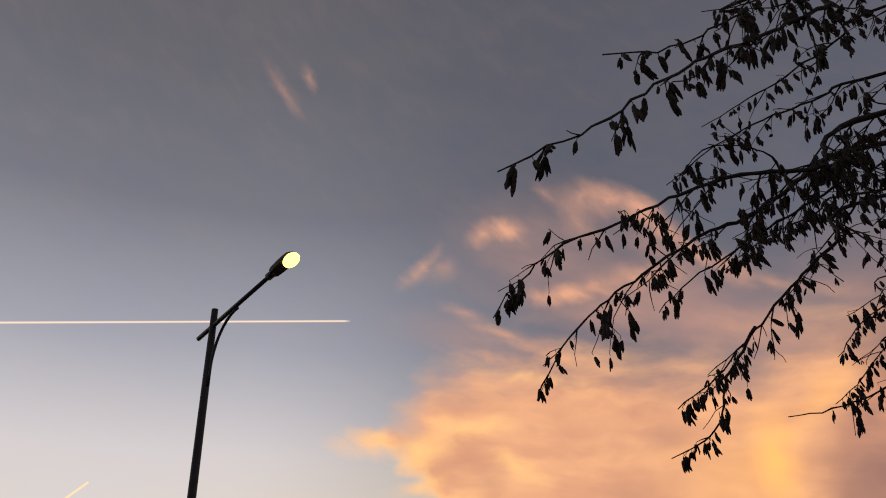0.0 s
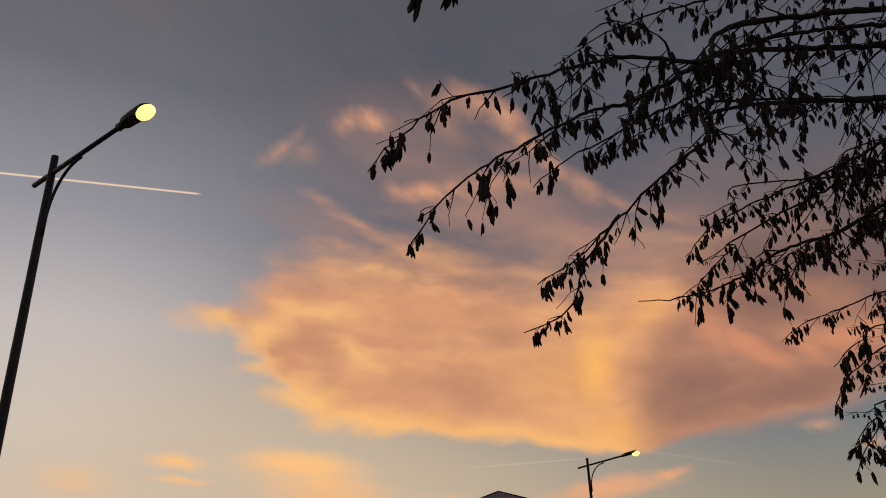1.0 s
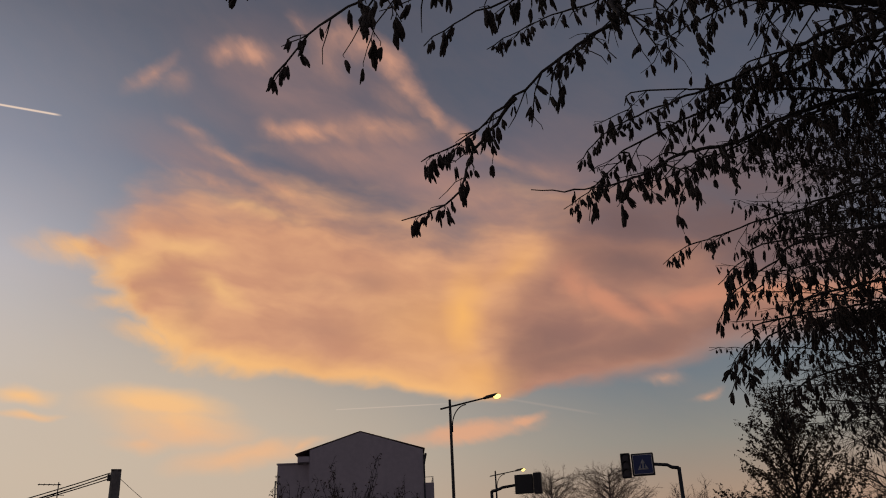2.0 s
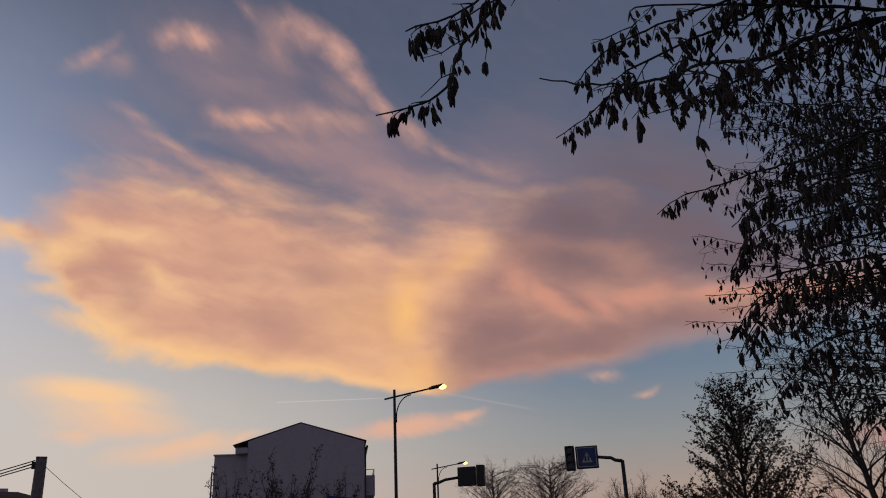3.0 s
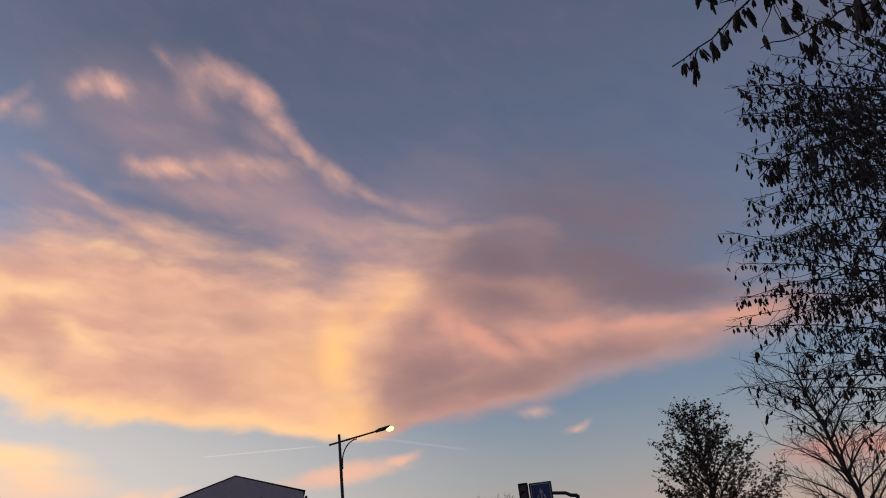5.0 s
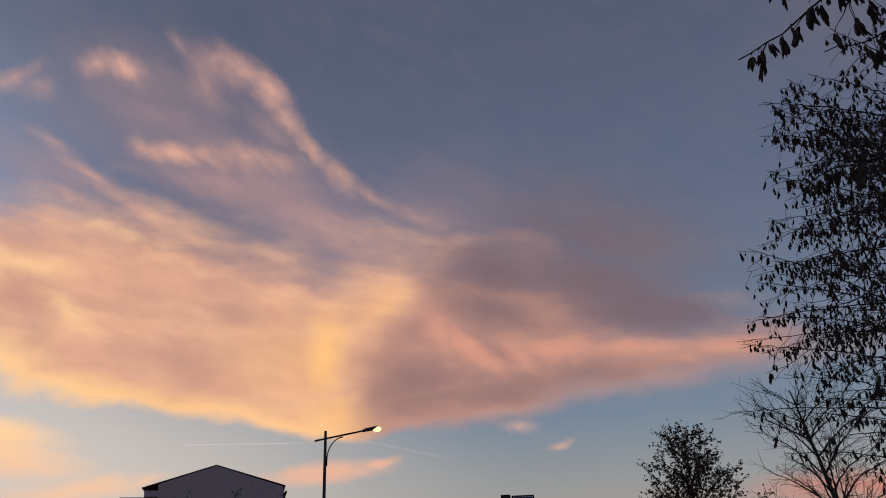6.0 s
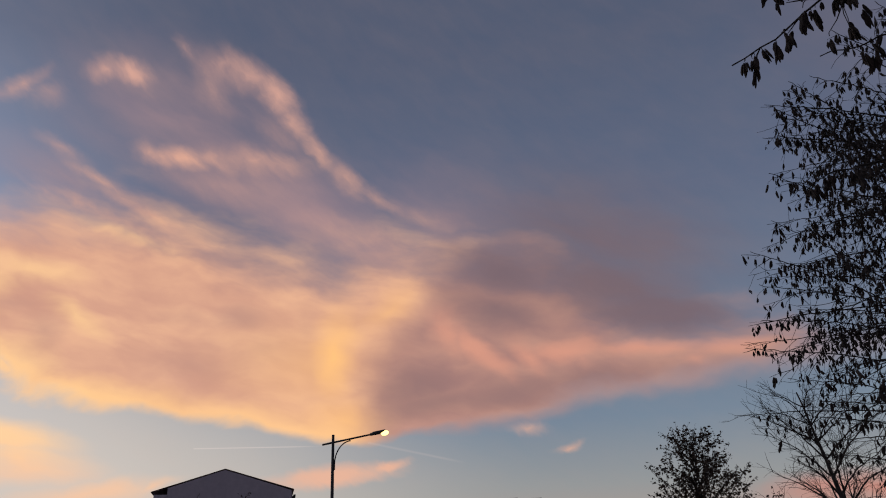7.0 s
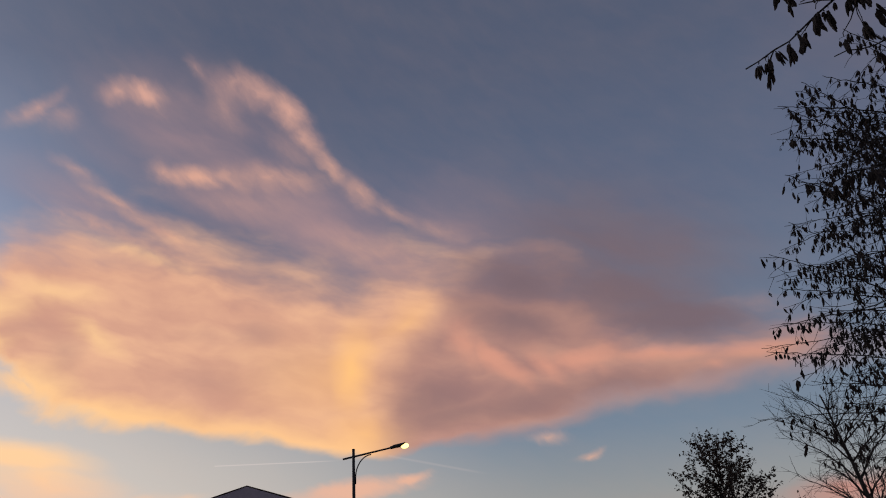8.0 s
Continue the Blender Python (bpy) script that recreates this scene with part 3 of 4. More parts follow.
class Wood:
    """Collects a tree's limbs, and the spots where seeds hang."""

    def __init__(self, seed, owner=None):
        self.rng, self.owner = random.Random(seed), owner
        self.verts, self.faces, self.spots = [], [], []

    def tube(self, pts, r0, r1, sides, knots=0.0):
        """A limb; knots: how far buds and scars swell it here and there."""
        n = len(pts)
        ring_tube(pts, [(r0 + (r1 - r0) * i / (n - 1)) * (1 + knots * self.rng.random() ** 3) for i in range(n)], sides, self.verts, self.faces)

    def twig(self, start, way, length, r, level, seeds, droop):
        rng = self.rng
        n = max(3, int(length / (0.045 if seeds else 0.13)))
        pts, p, d = [start], Vector(start), Vector(way).normalized()
        for i in range(n):
            d = (d + Vector((rng.gauss(0, 0.17), rng.gauss(0, 0.17), rng.gauss(0, 0.14) - droop * 0.07))).normalized()
            p = p + d * (length / n)
            pts.append(p.copy())
        self.tube(pts, r, max(r * 0.45, 0.0012), 3, 0.8 if seeds else 0.0)
        if level > 0:
            k = 0.25 * length
            while k < length * 0.95:
                i = min(int(k / length * n), n - 1)
                t = pts[i + 1] - pts[i]
                off = t.cross(Vector((rng.gauss(0, 1), rng.gauss(0, 1), rng.gauss(0, 1)))).normalized()
                self.twig(pts[i], t.normalized() * 0.8 + off * rng.uniform(0.5, 1.0) + Vector((0, 0, -0.15 * droop)), length * rng.uniform(0.3, 0.55), r * 0.6, level - 1, seeds, droop)
                k += rng.uniform(0.09, 0.2)
        if seeds:
            for i in range(1, len(pts)):
                if rng.random() < seeds * 0.62 * (0.35 + 0.65 * i / len(pts)):
                    self.spots.append(pts[i])

    def bough(self, ctrl, r_tip, r_root, gap, reach, seeds, level=1, droop=1.0, step=0.07, bare=0.0, leafy=2.4, core=0.55):
        """A main branch from its tip to its root, with side twigs along it."""
        rng = self.rng
        pts = curve_through(ctrl, step * 0.6, 0.006, rng)
        n = len(pts)
        self.verts, self.faces = [], []
        self.tube(pts, r_tip, r_root * 0.68, 5, 0.35)
        self.spots += [pts[1], pts[2], pts[3]] if bare == 0 else []
        run, i = 0.0, 1
        turn, far = 1, 0.0
        while i < n - 1:
            run += (pts[i] - pts[i - 1]).length
            far += (pts[i] - pts[i - 1]).length
            s = i / n
            inner = 1.0 if far < leafy else core
            if run > gap / inner and s > bare:
                run = rng.uniform(-0.3, 0.3) * gap
                out = (pts[i - 1] - pts[i]).normalized()
                flat = out.cross(Vector((0, 0, 1))).normalized() * turn
                turn = -turn if rng.random() < 0.8 else turn
                way = out * rng.uniform(0.4, 1.0) + flat * rng.uniform(0.3, 0.9) + Vector((0, 0, rng.uniform(-0.75, 0.2)))
                grow = min(1.0, 0.14 + 0.7 * far)
                self.twig(pts[i], way, reach * grow * rng.uniform(0.5, 1.15), 0.0016 + 0.0024 * grow, level, seeds * inner, droop)
            if s > bare * 0.5 and rng.random() < seeds * inner * (0.75 if far < 0.5 else 0.4):
                self.spots.append(pts[i])
            i += 1
        self.wood_part("bough", self.owner)

    def wood_part(self, name, parent, mat=None):
        ob = new(name, mesh_of(name, self.verts, self.faces, mat or BARK, True))
        ob.parent = parent
        return ob


def hang_seeds(wood, parent, near, size, limit=300):
    """Hang bunches at the spots: those for which near(p) holds as parts of their own, the rest joined."""
    rng = wood.rng
    single = 0
    verts, faces = [], []
    raw = [([v.co.copy() for v in m.vertices], [tuple(f.vertices) for f in m.polygons]) for m in SEEDS]
    for p in wood.spots:
        m = Matrix.Translation(p) @ Euler((rng.gauss(0, 0.22), rng.gauss(0, 0.22), rng.uniform(0, 6.28))).to_matrix().to_4x4() @ Matrix.Scale(size * rng.uniform(0.65, 1.2), 4)
        k = rng.randrange(len(SEEDS))
        if single < limit and near(p):
            ob = new("catkin", SEEDS[k])
            ob.parent = parent
            ob.matrix_basis = m
            single += 1
        else:
            i = len(verts)
            verts += [m @ v for v in raw[k][0]]
            faces += [tuple(j + i for j in f) for f in raw[k][1]]
    if verts:
        ob = new("catkin_cover", mesh_of("catkin_cover", verts, faces, SEED_WINGS))
        ob.parent = parent
        tagged(ob, "many dry brown hanging seed bunches", kind="stuff")


# the nearest tree, whose boughs reach over the pavement
tree_a = thing("seed_tree", "winter tree with drooping boughs full of dry brown seed bunches", "tree", group="row of pavement trees")
A_FOOT = Vector((4.6, 2.0, 0))
wa = Wood(11, tree_a)
wa.tube(curve_through([A_FOOT + Vector((0, 0, -0.05)), A_FOOT + Vector((0.05, 0.02, 1.5)), A_FOOT + Vector((-0.03, 0.06, 3.5)), A_FOOT + Vector((0.05, 0.1, 6.5))], 0.2), 0.14, 0.03, 12)
trunk_a = wa.wood_part("trunk", tree_a)
wa.verts, wa.faces = [], []
SA = 0.95
wa.bough([(0.14, 1.55, 2.86), (0.31, 1.53, 2.93), (0.47, 1.54, 3.03), (0.65, 1.56, 3.17), (0.92, 1.66, 3.38), (1.26, 1.79, 3.65), (1.70, 1.95, 3.97), (4.5, 2.05, 4.6)], 0.002, 0.03, 0.11, 0.26, SA * 0.9, 1)
wa.bough([(0.49, 1.69, 3.38), (0.61, 1.67, 3.36), (0.77, 1.69, 3.43), (0.97, 1.73, 3.58), (1.24, 1.81, 3.80), (4.5, 2.05, 5.0)], 0.002, 0.025, 0.1, 0.4, SA * 0.8, 1)
wa.bough([(1.28, 3.01, 4.24), (1.45, 2.90, 4.28), (1.63, 2.77, 4.31), (1.84, 2.58, 4.36), (2.09, 2.46, 4.44), (4.55, 2.05, 4.9)], 0.002, 0.028, 0.06, 0.38, SA * 0.9, 1)
wa.bough([(1.06, 3.07, 3.94), (1.25, 2.97, 4.05), (1.50, 2.86, 4.13), (1.76, 2.75, 4.16), (2.06, 2.61, 4.17), (4.55, 2.05, 4.3)], 0.002, 0.028, 0.06, 0.38, SA, 1)
wa.bough([(0.17, 2.71, 3.09), (0.23, 2.62, 3.14), (0.35, 2.42, 3.16), (0.45, 2.29, 3.15), (0.61, 2.28, 3.20), (0.80, 2.33, 3.32), (1.10, 2.38, 3.45), (1.41, 2.44, 3.51), (1.87, 2.55, 3.71), (4.55, 2.02, 3.7)], 0.002, 0.035, 0.06, 0.38, SA, 1)
wa.bough([(0.28, 2.47, 2.65), (0.34, 2.43, 2.77), (0.47, 2.42, 2.92), (0.66, 2.47, 3.08), (0.91, 2.47, 3.24), (1.18, 2.52, 3.38), (1.47, 2.49, 3.57), (1.92, 2.53, 3.87), (4.55, 2.02, 4.0)], 0.002, 0.035, 0.06, 0.38, SA, 1)
wa.bough([(0.88, 3.04, 2.83), (1.04, 3.07, 2.94), (1.20, 3.00, 3.08), (1.39, 2.88, 3.25), (1.64, 2.88, 3.46), (2.06, 2.96, 3.75), (4.55, 2.02, 3.4)], 0.002, 0.035, 0.06, 0.38, SA, 1)
wa.bough([(0.90, 3.35, 2.73), (1.04, 3.33, 2.79), (1.14, 3.35, 2.89), (1.24, 3.41, 3.11), (1.31, 3.13, 3.21)], 0.002, 0.012, 0.06, 0.38, SA, 1)
wa.bough([(1.30, 3.05, 2.77), (1.49, 3.06, 2.80), (1.76, 3.11, 2.90), (2.15, 3.24, 3.14), (2.51, 3.29, 3.29), (3.11, 3.16, 3.54), (4.6, 2.1, 3.6)], 0.002, 0.03, 0.06, 0.38, SA, 1, bare=0.06)
wa.bough([(1.99, 3.86, 3.39), (2.13, 3.70, 3.53), (2.37, 3.49, 3.60), (2.63, 3.23, 3.66), (2.98, 2.93, 3.79), (4.6, 2.1, 4.4)], 0.002, 0.03, 0.06, 0.38, SA, 1)
wa.bough([(1.96, 3.99, 3.19), (2.04, 3.87, 3.23), (2.11, 3.81, 3.31), (2.20, 3.72, 3.39), (2.38, 3.55, 3.50), (4.6, 2.2, 4.4)], 0.002, 0.026, 0.06, 0.38, SA * 1.35, 1)
wa.bough([(2.45, 3.98, 3.39), (2.53, 3.87, 3.39), (2.71, 3.75, 3.47), (2.92, 3.56, 3.53), (4.7, 2.2, 4.2)], 0.002, 0.026, 0.06, 0.38, SA, 1, bare=0.06)
wa.bough([(2.83, 4.43, 3.13), (2.95, 4.40, 3.22), (3.19, 4.38, 3.32), (3.51, 4.23, 3.42), (3.79, 3.91, 3.48), (4.7, 2.3, 3.9)], 0.002, 0.026, 0.06, 0.38, SA, 1)
wa.bough([(0.82, 2.80, 3.13), (0.95, 2.75, 3.23), (1.09, 2.70, 3.30), (1.31, 2.64, 3.41), (1.60, 2.61, 3.57), (1.98, 2.55, 3.81), (4.55, 2.05, 3.9)], 0.002, 0.03, 0.1, 0.3, SA, 1)
wa.bough([(0.48, 1.40, 3.37), (0.54, 1.40, 3.41), (0.67, 1.45, 3.53), (0.93, 1.56, 3.74), (4.5, 2.05, 5.3)], 0.002, 0.02, 0.12, 0.2, SA, 1)
wa.bough([(1.09, 2.25, 4.19), (1.27, 2.19, 4.16), (1.53, 2.13, 4.21), (4.5, 2.05, 5.2)], 0.002, 0.02, 0.11, 0.4, SA * 0.7, 1)
wa.bough([(1.41, 3.57, 3.76), (1.57, 3.45, 3.84), (1.78, 3.22, 3.84), (2.16, 3.09, 3.88), (4.6, 2.05, 3.3)], 0.002, 0.025, 0.06, 0.38, SA, 1)
wa.bough([(2.09, 3.83, 3.60), (2.24, 3.71, 3.66), (2.47, 3.54, 3.71), (4.7, 2.15, 3.2)], 0.002, 0.025, 0.06, 0.38, SA, 1)
wa.bough([(2.56, 3.72, 2.54), (2.63, 3.62, 2.68), (2.76, 3.47, 2.79), (3.03, 3.31, 2.89), (4.7, 2.15, 3.0)], 0.002, 0.025, 0.085, 0.42, SA, 1)
wa.bough([(2.79, 4.00, 2.26), (2.81, 3.82, 2.42), (2.93, 3.68, 2.55), (3.14, 3.43, 2.68), (4.7, 2.15, 2.7)], 0.002, 0.025, 0.085, 0.42, SA, 1)
wa.bough([(3.07, 3.90, 3.10), (3.21, 3.72, 3.20), (3.36, 3.42, 3.20), (4.7, 2.15, 3.2)], 0.002, 0.025, 0.06, 0.38, SA, 1)
wa.bough([(3.18, 4.23, 2.13), (3.30, 4.11, 2.28), (3.45, 3.80, 2.40), (4.7, 2.15, 2.5)], 0.002, 0.025, 0.06, 0.38, SA, 1)
wa.bough([(3.06, 4.17, 2.76), (3.16, 4.04, 2.89), (3.30, 3.76, 2.93), (4.8, 2.2, 2.9)], 0.002, 0.022, 0.085, 0.5, SA, 1)
wa.bough([(3.23, 4.39, 2.42), (3.35, 4.26, 2.57), (3.52, 3.93, 2.68), (4.8, 2.2, 2.6)], 0.002, 0.022, 0.085, 0.5, SA, 1)
wa.bough([(2.97, 3.71, 2.74), (3.07, 3.61, 2.80), (3.26, 3.39, 2.85), (4.8, 2.2, 2.8)], 0.002, 0.022, 0.085, 0.5, SA, 1)
wa.bough([(3.18, 4.04, 2.43), (3.28, 3.92, 2.54), (3.49, 3.67, 2.66), (4.8, 2.2, 2.6)], 0.002, 0.022, 0.085, 0.5, SA, 1)
wa.bough([(2.61, 3.72, 2.74), (2.71, 3.61, 2.84), (2.93, 3.39, 2.90), (4.75, 2.15, 2.9)], 0.002, 0.022, 0.06, 0.38, SA, 1)
wa.bough([(2.76, 3.97, 2.36), (2.87, 3.85, 2.52), (3.07, 3.65, 2.61), (4.75, 2.15, 2.6)], 0.002, 0.022, 0.06, 0.38, SA, 1)
wa.bough([(2.57, 3.56, 3.69), (2.70, 3.42, 3.76), (2.93, 3.18, 3.80), (4.7, 2.15, 3.7)], 0.002, 0.022, 0.06, 0.38, SA, 1)
# hidden side of the crown
for k in range(9):
    a = radians(-120 + 24 * k)
    tip = A_FOOT + Vector((math.sin(a) * 2.6, -math.cos(a) * 2.6, 3.2 + 0.3 * (k % 4)))
    if tip.x > 3.4:
        wa.bough([tip, A_FOOT + (tip - A_FOOT) * 0.55 + Vector((0, 0, 1.2)), A_FOOT + Vector((0, 0, 3.6 + 0.2 * (k % 5)))], 0.002, 0.03, 0.06, 0.38, SA * 0.8, 1)
hang_seeds(wa, tree_a, lambda p: p.x < 1.6 and p.y < 4.5, 0.97)


# the second tree of the row
tree_b = thing("seed_tree", "winter tree with a dense crown of twigs and dry seed bunches", "tree", group="row of pavement trees")
B_FOOT = Vector((8.6, 5.5, 0))
wb = Wood(23, tree_b)
wb.tube(curve_through([B_FOOT + Vector((0, 0, -0.05)), B_FOOT + Vector((0.04, 0, 1.6)), B_FOOT + Vector((-0.05, 0.05, 4)), B_FOOT + Vector((0.02, 0, 7.6))], 0.2), 0.12, 0.025, 12)
trunk_b = wb.wood_part("trunk", tree_b)
wb.verts, wb.faces = [], []
SB = 0.53


def crown_bough(tip, root_z, sag=0.4, gap=0.085, reach=0.7):
    tip = Vector(tip)
    root_z = max(1.7, root_z - wb.rng.uniform(0.4, 1.5))
    root = B_FOOT + Vector((0, 0, root_z))
    mid = root.lerp(tip, 0.5) + Vector((wb.rng.gauss(0, 0.2), wb.rng.gauss(0, 0.2), sag + wb.rng.gauss(0, 0.1)))
    wb.bough([tip, tip.lerp(mid, 0.45) + Vector((0, 0, 0.06)), mid, mid.lerp(root, 0.5), root], 0.002, 0.022, gap, reach, SB * (1.25 if tip.z > 3.6 else 0.8), 1, 0.7, 0.08, 0.02, 1.3, 0.16)
    if gap < 0.1 and reach > 0.6 and wb.rng.random() < 0.3:
        off = Vector((wb.rng.uniform(0.3, 0.9), wb.rng.uniform(-0.6, 0.3), wb.rng.uniform(-0.3, 0.3)))
        wb.bough([tip + off, tip.lerp(mid, 0.5) + off, mid.lerp(root, 0.4) + off * 0.5, root], 0.002, 0.018, gap, reach, SB, 1, 0.7, 0.08, 0.02, 1.2, 0.16)


crown_bough((4.53, 6.28, 3.20), 2.7)
crown_bough((4.96, 6.33, 3.04), 2.5, 0.4, 0.085, 0.5)
crown_bough((5.02, 6.34, 2.79), 2.2, 0.45, 0.085, 0.5)
crown_bough((5.13, 6.27, 2.60), 2.2, 0.45)
crown_bough((5.56, 6.10, 2.35), 2.2, 0.5)
crown_bough((5.97, 5.91, 2.14), 2.2, 0.6)
crown_bough((4.92, 6.38, 3.77), 3.2)
crown_bough((4.81, 6.33, 3.46), 3.0, 0.4, 0.085, 0.5)
crown_bough((4.76, 5.96, 4.48), 4.2, 0.4, 0.085, 0.5)
crown_bough((4.84, 6.33, 4.01), 3.5)
crown_bough((5.21, 6.36, 4.36), 3.8)
crown_bough((5.05, 6.08, 4.55), 4.2)
crown_bough((4.95, 5.96, 4.86), 4.6)
crown_bough((4.74, 5.79, 4.94), 4.9)
crown_bough((4.99, 5.60, 5.18), 5.2)
crown_bough((5.07, 5.33, 5.34), 5.5)
crown_bough((5.25, 5.12, 5.63), 5.8)
crown_bough((5.49, 4.80, 5.91), 6.1)
crown_bough((4.47, 5.41, 3.52), 3.4)
crown_bough((4.64, 5.48, 2.91), 2.8)
crown_bough((4.88, 5.29, 3.96), 4.0)
crown_bough((4.68, 4.94, 4.27), 4.6)
crown_bough((4.87, 4.48, 4.39), 5.0)
crown_bough((7.56, 6.80, 3.50), 2.8)
crown_bough((7.60, 6.43, 5.30), 4.4)
crown_bough((7.16, 5.34, 6.18), 5.6)
crown_bough((4.85, 5.30, 2.57), 2.6)
crown_bough((5.16, 5.89, 2.66), 2.5)
crown_bough((5.50, 5.47, 2.39), 2.4)
crown_bough((5.34, 6.40, 2.93), 2.5, 0.4, 0.085, 0.6)
crown_bough((4.95, 5.55, 2.75), 2.7)
crown_bough((5.20, 5.60, 3.10), 2.9)
crown_bough((5.10, 5.35, 3.30), 3.1)
crown_bough((5.30, 5.75, 2.50), 2.5)
crown_bough((5.00, 5.75, 3.35), 3.1)
crown_bough((4.59, 5.75, 4.90), 5.0)
crown_bough((4.72, 5.60, 5.05), 5.2)
crown_bough((4.78, 5.23, 5.26), 5.6)
for k in range(26):
    a = radians(wb.rng.uniform(112, 170))
    z = wb.rng.uniform(2.9, 6.1)
    reach_out = wb.rng.uniform(2.9, 3.8) * (1 - 0.075 * max(0.0, z - 2.6))
    crown_bough(B_FOOT + Vector((math.cos(a) * reach_out, math.sin(a) * reach_out, z)), z - 0.1, 0.4, 0.085, 0.7)
for k in range(10):
    a = radians(wb.rng.uniform(165, 232))
    z = wb.rng.uniform(2.3, 5.6)
    reach_out = wb.rng.uniform(2.5, 3.7) * (1 - 0.09 * max(0.0, z - 3.2))
    crown_bough(B_FOOT + Vector((math.cos(a) * reach_out, math.sin(a) * reach_out, z)), z - 0.2, 0.4, 0.11, 0.7)
for k in range(16):
    a = radians(10 + 22.5 * k)
    tip = B_FOOT + Vector((math.cos(a) * 2.8, math.sin(a) * 2.8, 2.8 + 0.28 * ((k * 5) % 16)))
    if (tip - B_FOOT).dot(Vector((-0.75, 0.1, 0))) < 0.8:
        crown_bough(tip, 2.5 + 0.22 * ((k * 5) % 16), 0.4, 0.16, 0.6)
hang_seeds(wb, tree_b, lambda p: p.x < 5.4, 0.93)


def leaf_mesh(name, spots, size, mat, rng, parent, label):
    verts, faces = [], []
    for p in spots:
        a, b = rng.uniform(0, 6.28), rng.uniform(-1.2, 0.4)
        w = Vector((math.cos(a) * math.cos(b), math.sin(a) * math.cos(b), math.sin(b)))
        s = w.cross(Vector((rng.gauss(0, 1), rng.gauss(0, 1), rng.gauss(0, 1)))).normalized()
        l = size * rng.uniform(0.6, 1.3)
        i = len(verts)
        n = w.cross(s) * 0.12 * l
        verts += [p, p + w * l * 0.45 + s * l * 0.28 + n, p + w * l, p + w * l * 0.45 - s * l * 0.28 + n]
        faces += [(i, i + 1, i + 2), (i, i + 2, i + 3)]
    ob = new(name, mesh_of(name, verts, faces, mat))
    ob.parent = parent
    return tagged(ob, label, kind="stuff")


def bare_tree(name, label, foot, height, clear, spread, limbs, seed, r, twig_gap=0.35, reach=0.9, lean=(0, 0), upright=0.8, level=1, slope=1.3, leaves=0.0, leaf=0.05, group="", twig_r=1.0, mat=None, multi=False, taper=0.55, limb_r=0.42):
    """A tree with a trunk and limbs that rise outwards; leaves: how thickly the spots carry dry leaves."""
    t = thing(name, label, "tree" if "shrub" not in name else "shrub", foot, 0, group)
    w = Wood(seed)
    rng = w.rng
    top = Vector((lean[0], lean[1], height))
    trunk = curve_through([(0, 0, -0.1), top * 0.33 + Vector((rng.gauss(0, 0.05), rng.gauss(0, 0.05), 0)) * height * 0.2, top * 0.66, top], height / 20, 0.01, rng)
    if multi:
        trunk = trunk[:max(3, int(len(trunk) * clear / height) + 2)]
    w.tube(trunk, r, r * (0.6 if multi else 0.12), 10)
    ob = w.wood_part("trunk", t, mat)
    every = []
    for k in range(limbs):
        w.verts, w.faces = [], []
        s = clear / height + (1 - clear / height) * (k / limbs) ** 0.9
        root = trunk[min(int(s * (len(trunk) - 1)), len(trunk) - 1)] if not multi else trunk[-1 - rng.randrange(2)]
        a = 2.4 * k + rng.uniform(-0.4, 0.4)
        room = spread * (1 - taper * (k / limbs)) * rng.uniform(0.75, 1.1)
        rise = min((height - root.z) * rng.uniform(0.55, 0.98), room * slope * rng.uniform(0.75, 1.3))
        tip = root + Vector((math.cos(a) * room, math.sin(a) * room, rise))
        mid = root.lerp(tip, 0.5) + Vector((0, 0, 0.08 * room)) + Vector((rng.gauss(0, 0.06), rng.gauss(0, 0.06), 0)) * room
        pts = curve_through([root, mid, tip], max(height / 45, 0.06), 0.012 * height / 6, rng)
        lr = r * limb_r * (1 - 0.6 * k / limbs)
        w.tube(pts, lr, 0.004 * twig_r, 6)
        for i in range(max(2, len(pts) // 5), len(pts)):
            if rng.random() < (pts[1] - pts[0]).length / twig_gap:
                d = (pts[i] - pts[i - 1]).normalized()
                off = d.cross(Vector((rng.gauss(0, 1), rng.gauss(0, 1), rng.gauss(0, 1)))).normalized()
                w.twig(pts[i], d * 0.9 + off * rng.uniform(0.4, 0.9) + Vector((0, 0, 0.25 * upright)), reach * rng.uniform(0.5, 1.2) * (1.1 - 0.6 * i / len(pts)), 0.006 * twig_r, level, 0, 0.0)
        w.wood_part("limb", t, mat)
        every += w.verts
    if leaves:
        step = max(1, int(1 / leaves))
        spots = [Vector(v) for v in every[::step] if Vector(v).z > clear]
        leaf_mesh("leaves", spots, leaf, LEAF, rng, t, "sparse dry brown leaves")
    return t


bare_tree("bare_tree", "leafless young tree with a forked slanting trunk", (11.75, 10.3, 0), 4.6, 1.3, 1.6, 44, 5, 0.085, 0.085, 0.7, (-0.75, 0.55), 0.7, 1, group="row of pavement trees", twig_r=0.8, slope=0.75, taper=0.6, limb_r=0.3)
bare_tree("small_leafy_tree", "small upright tree with sparse dry brown leaves", (14.5, 16.4, 0), 5.3, 0.8, 1.9, 80, 8, 0.07, 0.09, 0.6, (-0.1, 0.1), 1.0, 1, leaves=0.3, leaf=0.075, group="row of pavement trees", twig_r=0.7, slope=1.05, taper=0.85)
# light bark, raised further so its colour carries the sunset glow on far twigs
SUNSET_PALE_BARK = material("sunset_pale_bark", (0.3, 0.22, 0.18), (0.18, 0.13, 0.105), 0.9, size=6, bump=0.4)
